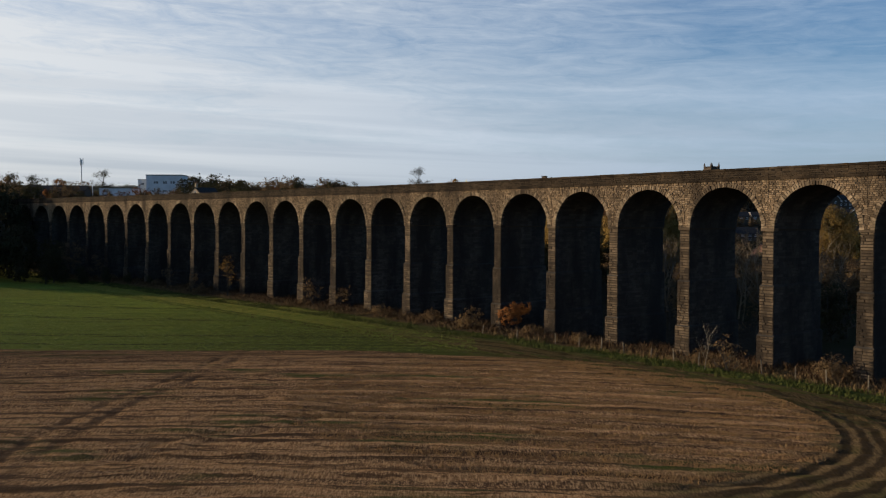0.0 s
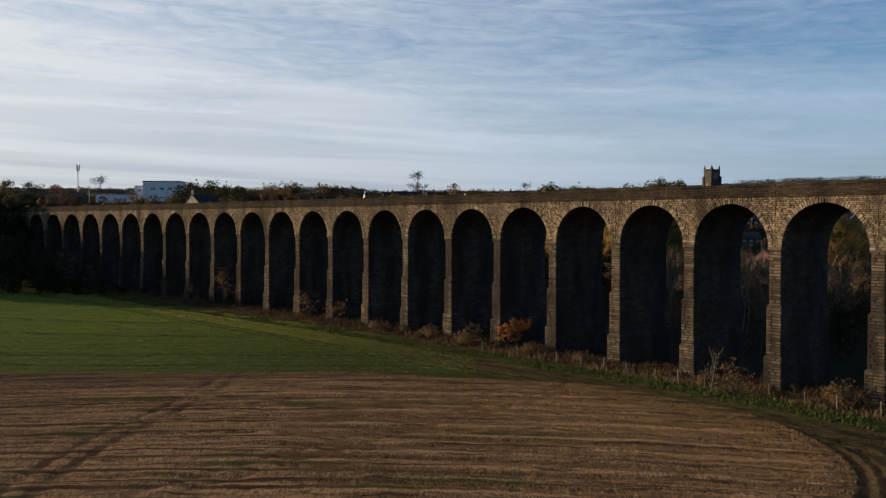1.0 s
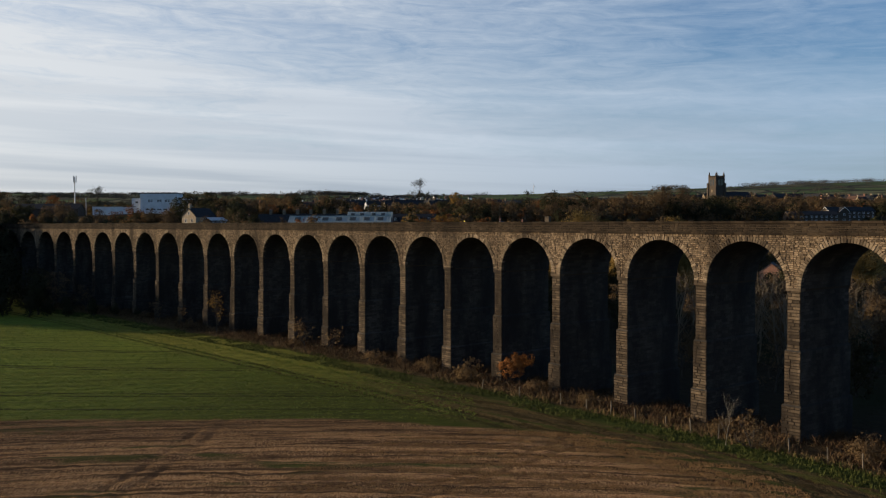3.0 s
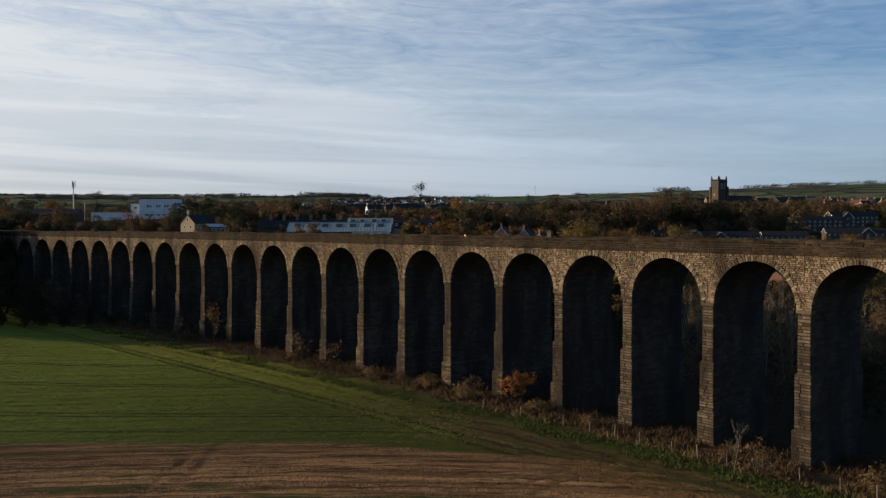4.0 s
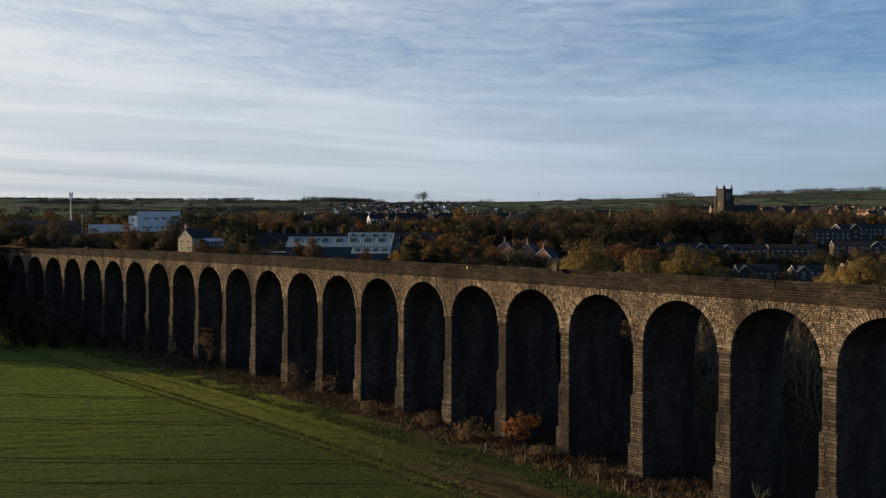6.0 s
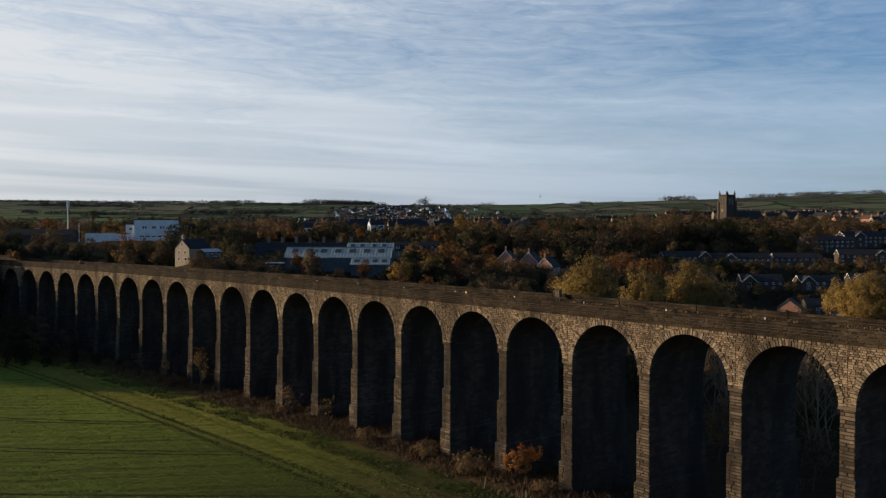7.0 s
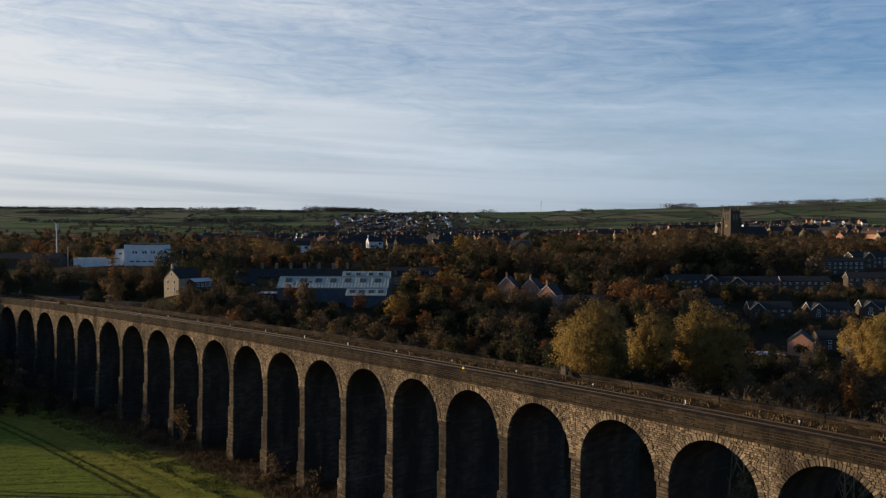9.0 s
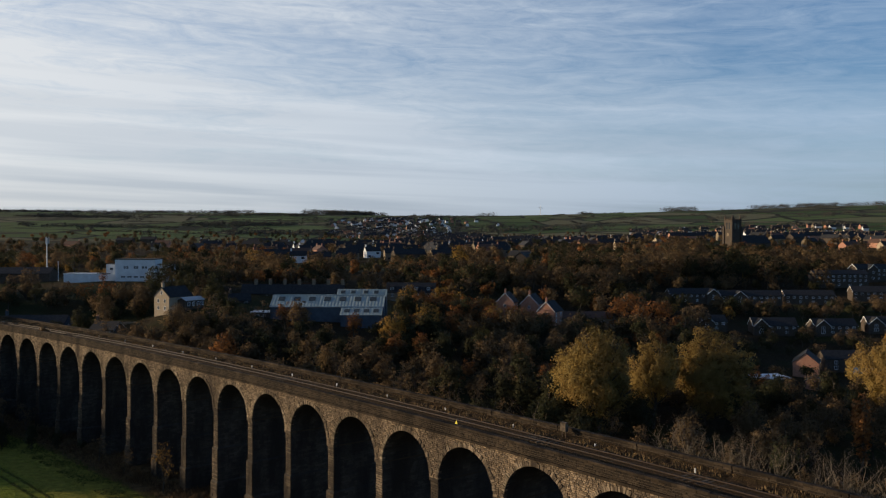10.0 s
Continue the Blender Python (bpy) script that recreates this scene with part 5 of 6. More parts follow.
for x, y, t in ((32.1, 355.7, 70), (37.2, 342.9, 64), (22.8, 352.6, 76)):
    detached("brick_house", x, y, t, 10, 7.5, 5.4, 3.8, WALL["brick"], SLATE, "red brick house with a steep gable towards the valley", group="brick houses above the wood", verge=FRAME)
detached("bungalow", 50.8, 348.3, 2, 22, 8, 3.2, 2.2, WALL["stone"], PANTILE, "long low bungalow with brown tiled roof", stacks=0)

# estate rows on the slope, with cross gables
def estate():
    for x, y, turn, units, H, R, gables, words in (
            (104.5, 409, 6, 4, 4.4, 2.4, (3,), "dark brick estate terrace with white windows and end gable"),
            (129.5, 411, 1, 5, 4.4, 2.4, (1,), "dark brick estate terrace with one white-edged front gable"),
            (155.5, 414, -3, 4, 4.4, 2.4, (), "short dark brick estate terrace with white windows"),
            (190.0, 420, -5, 5, 4.6, 2.6, (3,), "dark estate terrace with white-edged gable on the slope"),
            (97.5, 358.5, 4, 2, 3.7, 2.4, (0,), "pair of low dark houses with a small white-edged gable"),
            (119.5, 356.0, -2, 3, 3.8, 3.0, (0,), "low dark houses with a broad white-edged gable"),
            (141.5, 357.0, 3, 3, 3.8, 2.6, (0,), "low dark houses with white windows and front gable"),
            (162.5, 359.5, -4, 3, 3.8, 2.7, (0,), "low dark houses with a lit front gable")):
        terrace("estate_row", x, y, turn, units, 6.2, 7.6, H, R, WALL["dark"], SLATE, words, gables=gables, stacks=False, group="estate terraces", verge=FRAME)
    terrace("estate_row", 186.5, 455, 4, 5, 6.2, 8, 7.2, 2.0, WALL["dark"], SLATE, "three-storey dark estate block with white windows", stacks=False, group="estate terraces", storeys=3)
    terrace("estate_row", 214, 474, 12, 5, 6.5, 8, 7.0, 2.6, WALL["dark"], SLATE, "estate block with a broad white-edged gable", gables=(1,), stacks=False, group="estate terraces", storeys=3, verge=FRAME)


estate()
detached("brick_house", 109.2, 299.6, 66, 12, 8.5, 4.8, 3.4, WALL["brick"], SLATE, "pink brick house with blank sunlit gable", group="brick houses by the wood", windows=False, stacks=0)
detached("brick_house", 123.7, 306.1, 0, 18, 8, 4.4, 2.6, WALL["dark"], SLATE, "low dark house with white doors behind brick house", group="brick houses by the wood", stacks=0)
g = empty("garage", stand(87.9, 273.5, float(land(87.9, 273.5)), 8), label="flat-roofed garage with white fascia", category="garage")
part("wall", Shape().box((-6, -4, -2), (12, 0, 0), (0, 8, 0), (0, 0, 5.6)), WALL["dark"], g)
part("fascia", Shape().box((-6.2, -4.25, 3.6), (12.4, 0, 0), (0, 8.5, 0), (0, 0, 0.45)), FRAME, g)
for x in (-3.6, 0.2):
    part("garage_door", Shape().box((x, -4.06, 0), (2.8, 0, 0), (0, 0.1, 0), (0, 0, 2.3)), WALL["render"], g)
BUILT.append((87.9, 273.5, 8))
g = empty("brick_store", stand(103.2, 278.7, float(land(103.2, 278.7)), 60), label="small brick lean-to store with bright side wall", category="shed")
gabled(g, 7, 5, 2.8, 1.2, WALL["brick"], SLATE)
g = empty("lean_to_roof", stand(127, 293.4, float(land(127, 293.4)), -14), label="pale sheet-roofed lean-to beside low houses", category="shed")
part("wall", Shape().box((-8, -3, -2), (16, 0, 0), (0, 6, 0), (0, 0, 4.2)), WALL["dark"], g)
part("roof", Shape().box((-8.3, -3.4, 2.2), (16.6, 0, 0), (0, 6.8, 1.0), (0, 0, 0.2)), SHEET, g)
BUILT.append((127, 293.4, 10)), BUILT.append((103.2, 278.7, 6))


# church tower
def build_church():
    c = empty("church_tower", stand(201.6, 660, 56 - 29 * 0.845, 24), label="tall dark stone church tower with battlements and pinnacles", category="church tower")
    w, H = 9.8, 24.0
    # tower in dark stone throughout, standing in for its backlit sides
    part("tower_wall", Shape().box((-w / 2, -w / 2, -2), (w, 0, 0), (0, w, 0), (0, 0, H + 2)), WALL["dark"], c)
    part("plinth", Shape().box((-w / 2 - .5, -w / 2 - .5, -12), (w + 1, 0, 0), (0, w + 1, 0), (0, 0, 12.5)), WALL["dark"], c)
    for z in (8, 15.5, H - 1.2):
        part("string_course", Shape().box((-w / 2 - .2, -w / 2 - .2, z), (w + .4, 0, 0), (0, w + .4, 0), (0, 0, 0.4)), WALL["dark"], c)
    for sx in (-1, 1):
        for sy in (-1, 1):
            b = Shape().box((sx * w / 2 - .9, sy * w / 2 - .9, -2), (1.8, 0, 0), (0, 1.8, 0), (0, 0, H - 3))
            part("buttress", b, WALL["dark"], c)
            p = Shape().box((sx * (w / 2 - .6) - .6, sy * (w / 2 - .6) - .6, H), (1.2, 0, 0), (0, 1.2, 0), (0, 0, 2.2))
            p.tube([(sx * (w / 2 - .6), sy * (w / 2 - .6), H + 2.2), (sx * (w / 2 - .6), sy * (w / 2 - .6), H + 5.0)], [0.8, 0.05], 4)
            part("pinnacle", p, WALL["dark"], c)
    for i in range(5):
        for sx, sy in ((1, 0), (-1, 0), (0, 1), (0, -1)):
            q = -w / 2 + 1.2 + i * (w - 2.4) / 4
            x, y = (sx * (w / 2 - .3), q) if sx else (q, sy * (w / 2 - .3))
            part("merlon", Shape().box((x - .55, y - .55, H), (1.1, 0, 0), (0, 1.1, 0), (0, 0, 1.4)), WALL["dark"], c)
    for f in ((0, -1), (-1, 0), (1, 0), (0, 1)):
        for s in (-1.5, 1.5):
            n = Vector((*f, 0))
            a = Vector((-n.y, n.x, 0))
            part("belfry_opening", Shape().box(n * (w / 2 - .1) + a * (s - 0.8) + Vector((0, 0, 16.8)), a * 1.6, n * 0.16, (0, 0, 5.2)), GLASS, c)
    part("clock_face", Shape().tube([(-w / 2 + .1, 0, 12), (-w / 2 - .25, 0, 12)], [1.3, 1.3], 20), WALL["stone"], c)
    nave = empty("church_nave", stand(218, 668, float(land(218, 668)) - 1, 24), label="dark stone church nave behind the tower", category="church")
    gabled(nave, 30, 12, 8, 6, WALL["dark"], SLATE)
    BUILT.append((201.6, 660, 9)), BUILT.append((218, 668, 14))


build_church()


def build_turbine():
    x, y = 300.0, 3000.0
    t = empty("wind_turbine", pose(x, y, float(land(x, y)), 0, 0, 12), label="small white wind turbine on the far hill", category="wind turbine")
    part("tower", Shape().tube([(0, 0, -1), (0, 0, 27)], [0.9, 0.5], 8), WHITE, t)
    part("nacelle", Shape().box((-0.8, -2.0, 26.4), (1.6, 0, 0), (0, 4.2, 0), (0, 0, 1.6)), WHITE, t)
    for i in range(3):
        c, q = math.cos(radians(120 * i + 80)), math.sin(radians(120 * i + 80))
        part("blade", Shape().tube([(0, -2.2, 27.2), (c * 5, -2.2, 27.2 + q * 5), (c * 11, -2.2, 27.2 + q * 11)], [0.35, 0.5, 0.12], 4), WHITE, t)


build_turbine()


# the town up the valley: house kinds built once, then repeated
def town():
    rnd = random.Random(5)
    kinds = []
    for i, (L, W, H, R, wm, rm) in enumerate(((14, 8, 5.4, 3.2, "stone", SLATE), (22, 8.5, 5.6, 3.4, "dark", SLATE), (11, 8, 5.2, 3.0, "render", SLATE), (18, 8, 5.2, 3.2, "brick", PANTILE), (9, 7.5, 5.0, 3.4, "pale", SLATE))):
        words = {"stone": "stone town house with slate roof and chimney", "dark": "dark stone town terrace with slate roof", "render": "white rendered town house with slate roof", "brick": "red brick town house with tiled roof", "pale": "pale stone town house with chimneys"}[wm]
        kinds.append(detached("town_house", 0, -400 - i * 40, 0, L, W, H, R, WALL[wm], rm, words, "houses of the town", i % 2 + 1, far=True))
        BUILT.pop()
    first = [True] * len(kinds)
    spots = []
    blocks = [(-108.4, -42.1, 520, 572, 12), (-59.2, 0.4, 523, 606, 14), (-118.5, 34.7, 589, 779, 34), (0.6, 60.3, 681, 1102, 34), (34.1, 51.1, 498, 528, 3), (-50, 51.9, 1109, 1500, 34), (-83.9, 213.1, 986, 1320, 26),
              (255.2, 399.8, 665, 905, 30), (128.2, 255.5, 898, 1089, 18), (281, 595, 938, 1142, 40), (-279.6, -126.4, 649, 864, 10), (-355.7, -168.8, 804, 1067, 8), (51.5, 221.6, 678, 842, 10), (-219.7, 0.9, 1500, 1800, 26)]
    for x0, x1, y0, y1, n in blocks:
        turn = rnd.uniform(-25, 25)
        for _ in range(n):
            for _try in range(12):
                x, y = rnd.uniform(x0, x1), rnd.uniform(y0, y1)
                if all((x - a) ** 2 + (y - b) ** 2 > 17 ** 2 for a, b in spots) and free(x, y, 8):
                    break
            else:
                continue
            spots.append((x, y))
            i = rnd.choice((0, 0, 1, 1, 1, 2, 3, 4))
            turned = turn + rnd.choice((0, 0, 90, 8, -8))
            if first[i]:
                kinds[i].matrix_world = stand(x, y, float(land(x, y)) - 0.3, turned)
                first[i] = False
            else:
                copy_thing(kinds[i], pose(x, y, float(land(x, y)) - 0.3, 0, 0, turned))
            BUILT.append((x, y, 10))


town()

# ---- woods ----
def skyline_trees():
    """Leafless round-headed trees and one spruce that stand up against the sky."""
    oak = make_tree("bare_oak", 121, 20, 19, "dark", "round-headed oak, all but leafless, with fine dense twigs on the skyline", 330, 8, 0.17, clump=1.0, twiggy=True, levels=5, low=0.2, many=5, thick=0.019, bark=BARK)
    for i, (x, y, sc) in enumerate(((-16.3, 600, 1.4), (-164, 335, 0.78), (-154, 331, 0.74), (-121, 600, 0.8), (-62, 606, 0.8), (-155, 402, 0.95), (-146, 406, 0.6), (52, 560, 0.85), (66, 566, 0.75))):
        (place if i == 0 else again)(oak, x, y, i * 77.0, sc)["group"] = "leafless skyline trees"
    rnd = random.Random(14)
    spruce = empty("spruce", label="small dark spruce standing above the other trees", category="tree")
    part("trunk", Shape().tube([(0, 0, -0.4), (0, 0, 13.6)], [0.26, 0.03], 6), BARK, spruce)
    spots = []
    for k in range(26):
        z = 1.6 + 12.0 * k / 26
        r = 3.3 * (1 - z / 14.2)
        for _ in range(max(4, int(r * 5))):
            a, q = rnd.uniform(0, 6.283), r * rnd.uniform(0.35, 1.05)
            spots.append((math.cos(a) * q, math.sin(a) * q, z - q * 0.3))
    tagged(part("crown", leaf_mesh("crown", 15, spots, [(0, 0, 5)] * len(spots), 9, 0.42, 0.22, LEAF["dark"]), None, spruce), kind="stuff")
    place(spruce, -99.5, 423, 0, 0.98)


skyline_trees()


def scatter():
    def area(x0, x1, y0, y1, n, mix, size=(0.7, 1.15), group="trees of the wooded valley", gap=4.5):
        kinds = [k for k, w in mix.items() for _ in range(w)]
        done = []
        for _ in range(n):
            for _try in range(14):
                x, y = rr.uniform(x0, x1), rr.uniform(y0, y1)
                if off_face(x, y) < -15 and free(x, y, 3) and all((x - a) ** 2 + (y - b) ** 2 > gap * gap for a, b in done):
                    break
            else:
                continue
            done.append((x, y))
            drift = 0.5 + 0.9 * noise.noise(Vector((x * 0.022, y * 0.022, 4.0))) + rr.gauss(0, 0.17)
            plant(kinds[int(min(max(drift, 0.0), 0.999) * len(kinds))], x, y, rr.uniform(*size), group)
    BUILT.extend(((-49.6, 238.4, 4), (-45, 228, 4), (76.5, 194, 3), (69, 183, 4), (-23, 271, 5), (-11.5, 252, 4), (-4.5, 250, 4), (-112, 334, 9), (-128, 336, 8), (-84, 287, 7), (-76, 290, 6), (27, 334, 7), (36, 328, 6), (-30, 287, 8), (38, 165, 4), (44, 158, 4), (50, 151, 4), (56, 144, 4)))
    # close behind the viaduct, in its shade
    area(-51.5, 29.3, 174.3, 240.4, 90, {"brown": 3, "bare": 6, "dark": 4}, (0.6, 0.95), gap=4.6)
    area(33.3, 126.8, 109.4, 190, 95, {"brown": 6, "bare": 6, "dark": 2}, (0.6, 0.95), gap=4.4)
    area(16.4, 127, 187.8, 263.5, 92, {"brown": 6, "bare": 3, "dark": 4}, (0.6, 0.95), gap=5)
    area(-127.7, -51.2, 245, 292, 60, {"brown": 3, "bare": 5, "dark": 4}, (0.5, 0.85), gap=4.5)
    # valley side
    area(-25.9, 84.7, 240, 332.4, 120, {"brown": 5, "dark": 5, "orange": 3, "gold": 1, "bare": 2}, (0.6, 0.95))
    area(-25.8, 16.8, 273.4, 343, 14, {"gold": 3, "orange": 4, "brown": 3}, (0.7, 1.0))
    area(50.7, 97.5, 315.8, 387.7, 24, {"orange": 4, "brown": 5, "dark": 2}, (0.7, 1.1))
    area(-25.6, 127.5, 370.7, 498, 80, {"brown": 7, "dark": 6, "orange": 1, "gold": 1}, (0.5, 0.8), gap=7)
    area(93.4, 254.9, 432, 552, 60, {"brown": 7, "dark": 5, "orange": 1, "gold": 1}, (0.45, 0.75), gap=7)
    area(-271.6, -50.6, 437, 585, 90, {"brown": 6, "orange": 3, "dark": 4, "gold": 2}, (0.45, 0.75), gap=7)
    area(-280.4, -174, 287.4, 430, 34, {"brown": 6, "orange": 3, "dark": 4, "gold": 1}, (0.7, 1.1), gap=7)
    area(-119.1, -59.5, 300, 410, 60, {"brown": 6, "orange": 2, "dark": 5}, (0.6, 0.95), gap=4.6)
    area(169.4, 356.4, 270.7, 389.7, 40, {"brown": 6, "dark": 6, "gold": 1}, (0.7, 1.1), gap=8)
    area(153.1, 365.8, 559, 782, 70, {"brown": 9, "orange": 2, "dark": 4}, (0.5, 0.8), gap=10)
    area(-101.5, 153.5, 575, 746, 40, {"brown": 8, "orange": 2, "dark": 4, "bare": 2}, (0.45, 0.75), gap=10)
    area(-356.1, -126.6, 604, 764, 34, {"brown": 8, "orange": 2, "dark": 5}, (0.5, 0.8), gap=12)
    area(-172, -92, 300, 340, 46, {"brown": 4, "dark": 4, "bare": 3, "orange": 1}, (0.5, 0.8), gap=4.5)
    area(-76, -4, 252, 292, 56, {"brown": 4, "dark": 4, "bare": 5}, (0.45, 0.75), gap=4.2)
    # dark bank in front of the far arches; its biggest trees are added out of view, for shade
    for x, y, s in ((-92, 207, .8), (-97, 214, 1.0), (-101, 206, 1.0), (-99, 224, .9), (-107, 217, 1.2), (-109, 228, 1.2), (-105, 203, 1.0), (-115, 222, 1.5), (-113, 210, 1.4), (-120, 232, 1.5), (-124, 218, 1.6), (-118, 200, 1.3),
                    (-132, 226, 1.6), (-130, 208, 1.6), (-128, 240, 1.6), (-140, 234, 1.7), (-138, 216, 1.7), (-136, 246, 1.6), (-148, 226, 1.7), (-150, 242, 1.7), (-146, 208, 1.7), (-158, 234, 1.7), (-160, 218, 1.7), (-126, 192, 1.4), (-140, 196, 1.6), (-155, 200, 1.7), (-112, 192, .8)):
        plant("dark", x, y, s, "dark trees on the bank")
    for x, y, s in ((-88, 203, .42), (-83, 202, .34), (-78, 203, .30), (-73, 203, .26), (-86, 208, .4), (-80, 208, .36), (-91, 200, .45), (-96, 199, .5), (-75, 208, .3), (-102, 196, .5), (-108, 196, .55), (-68, 203, .24)):
        plant("dark", x, y, s, "low shrubs at the field corner")
    for x, y, s in ((-88, 212, .85), (-94, 218, .95), (-84, 214, .7)):
        plant("bare", x, y, s, "bare trees before the far arches")
    for i in range(26):
        q = i / 25.0
        plant("alder", 35 + 27 * q + rr.uniform(-1.5, 1.5), 169 - 31 * q + rr.uniform(-3, 3), rr.uniform(1.25, 1.5) + 0.15 * q, "bare alders behind the viaduct")
    # tall trees added mostly out of view, to shade the far arches
    for x, y, s in ((-128, 252, 1.9), (-138, 256, 2.0), (-146, 260, 2.0), (-155, 262, 2.0), (-150, 250, 2.0), (-165, 262, 2.0), (-140, 246, 1.9), (-160, 252, 2.0), (-120, 246, 1.5)):
        plant("dark", x, y, s, "dark trees on the bank")
    for i in range(36):
        plant(rr.choice(("brown", "dark", "brown", "dark")), rr.uniform(84, 190), rr.uniform(318, 348), rr.uniform(0.4, 0.65), "garden trees before the estate")
        plant(rr.choice(("brown", "dark", "brown")), rr.uniform(84, 200), rr.uniform(376, 398), rr.uniform(0.45, 0.75), "garden trees before the estate")
    # single trees that stand out
    for k, x, y, s in (("gold", -4.5, 285.7, 1.0), ("orange", -24.1, 278.2, .9), ("orange", -12.3, 259.8, .9), ("orange", -5.5, 258.3, .75), ("orange", -44.4, 284.6, .9), ("brown", -39.4, 281.7, 1.0),
                       ("orange", 60.9, 342.6, 1.1), ("orange", 69.4, 348.3, 1.1), ("orange", 77.9, 351.5, 1.0), ("gold", 280.1, 403, 1.0), ("gold", 149.2, 324.4, 1.05), ("dark", -166.4, 412, .6), ("dark", -101.8, 438, 1.1),
                       ("orange", -121, 346, .35), ("orange", -105, 347, .35), ("gold", -76.3, 461, 1.0), ("gold", -93.3, 469, 1.1), ("gold", 6.9, 481, 1.2), ("brown", 127.5, 523, 1.8), ("brown", 140.3, 529, 1.7)):
        plant(k, x, y, s, "single autumn trees")


scatter()


def far_woods():
    """Belts and clumps of trees on the hills, past counting."""
    rnd = random.Random(31)
    sh = Shape()

    def clump(x, y, w, h):
        g = float(land(x, y))
        for _ in range(int(8 + w * 1.5)):
            a, r = rnd.uniform(0, 6.283), math.sqrt(rnd.random())
            c = Vector((x + math.cos(a) * r * w / 2, y + math.sin(a) * r * w / 2, g + h * rnd.uniform(0.05, 1.0) * (1 - 0.35 * r * r)))
            s = rnd.uniform(0.9, 2.0) if h > 5 else rnd.uniform(0.8, 1.5)
            d = Vector((rnd.uniform(-1, 1), rnd.uniform(-1, 1), rnd.uniform(-.4, .8))).normalized()
            e = d.orthogonal().normalized()
            n = len(sh.v)
            sh.v += [c - d * s, c + e * s * 0.8, c + d * s, c - e * s * 0.9]
            sh.f.append((n, n + 1, n + 2, n + 3))
    for x0, y0, x1, y1, n, w, h in ((-1739, 3192, -1272, 3240, 60, 34, 17), (-1255, 3228, -729, 3312, 60, 34, 16), (-542, 3312, -253.7, 3384, 60, 40, 26), (-474, 3240, -304.6, 3300, 40, 40, 26), (1062, 3168, 1681, 3072, 70, 34, 22), (756, 3120, 837, 3120, 16, 36, 26),
                                    (111.3, 3432, 162.2, 3432, 6, 36, 30), (-202.8, 3360, 102.8, 3420, 18, 22, 10), (476, 3264, 510, 3264, 4, 30, 16), (1698, 3072, 2038, 3000, 40, 30, 18), (-2121, 3120, -1764, 3180, 16, 24, 11)):
        for i in range(int(n * 1.5)):
            f = rnd.random()
            clump(x0 + (x1 - x0) * f + rnd.gauss(0, 12), y0 + (y1 - y0) * f + rnd.gauss(0, 25), w, h * rnd.uniform(0.5, 0.8))
    for x0, y0, x1, y1, n, w, h in ((-600, 1950, -360, 2080, 46, 26, 13), (-430, 1600, -260, 1640, 30, 22, 11), (-1100, 2300, -800, 2380, 40, 26, 12), (-900, 1750, -640, 1800, 22, 20, 10), (-760, 2650, -420, 2700, 34, 26, 13), (-260, 2500, 60, 2600, 30, 22, 11), (60, 1850, 330, 1900, 36, 22, 11), (330, 1700, 760, 1760, 46, 22, 10)):
        for _k in range(n):
            f = rnd.random()
            clump(x0 + (x1 - x0) * f + rnd.gauss(0, 10), y0 + (y1 - y0) * f + rnd.gauss(0, 22), w, h * rnd.uniform(0.6, 1.0))
    for _ in range(230):  # garden trees of the village
        y = rnd.uniform(1380, 2500)
        clump(rnd.gauss(-0.062, 0.05) * y, y, rnd.uniform(8, 14), rnd.uniform(5, 9))
    for _ in range(60):   # hedgerows, long ones along the slope and short ones up it
        y = rnd.uniform(1500, 3050)
        x = rnd.uniform(-0.56, 0.56) * y
        along = rnd.random() < 0.65
        size = rnd.uniform(120, 330) if along else rnd.uniform(90, 200)
        tilt = rnd.uniform(-0.12, 0.12) if along else rnd.uniform(1.1, 1.9)
        for k in range(int(size / 9)):
            clump(x + math.cos(tilt) * k * 9, y + math.sin(tilt) * k * 9, 9, rnd.uniform(2.2, 4.0))
    for _ in range(45):   # scattered hedgerow trees and spinneys on the slopes
        y = rnd.uniform(1400, 3000)
        x = rnd.uniform(-0.56, 0.56) * y
        for _k in range(rnd.choice((1, 1, 2, 5, 7))):
            clump(x + rnd.gauss(0, 28), y + rnd.gauss(0, 14), rnd.uniform(12, 22), rnd.uniform(5, 9))
    # woods lightened and greyed in colour, for the haze of distance
    tagged(new("far_woods", sh.mesh("far_woods", material("hazed_hill_woods", (0.09, 0.08, 0.06), 0.85, leaf_look((0.115, 0.105, 0.08), (0.06, 0.058, 0.045), (0.09, 0.075, 0.055)), spec=0.04))), "dark woods and hedgerow trees on the distant hills", "woods", kind="stuff")


far_woods()


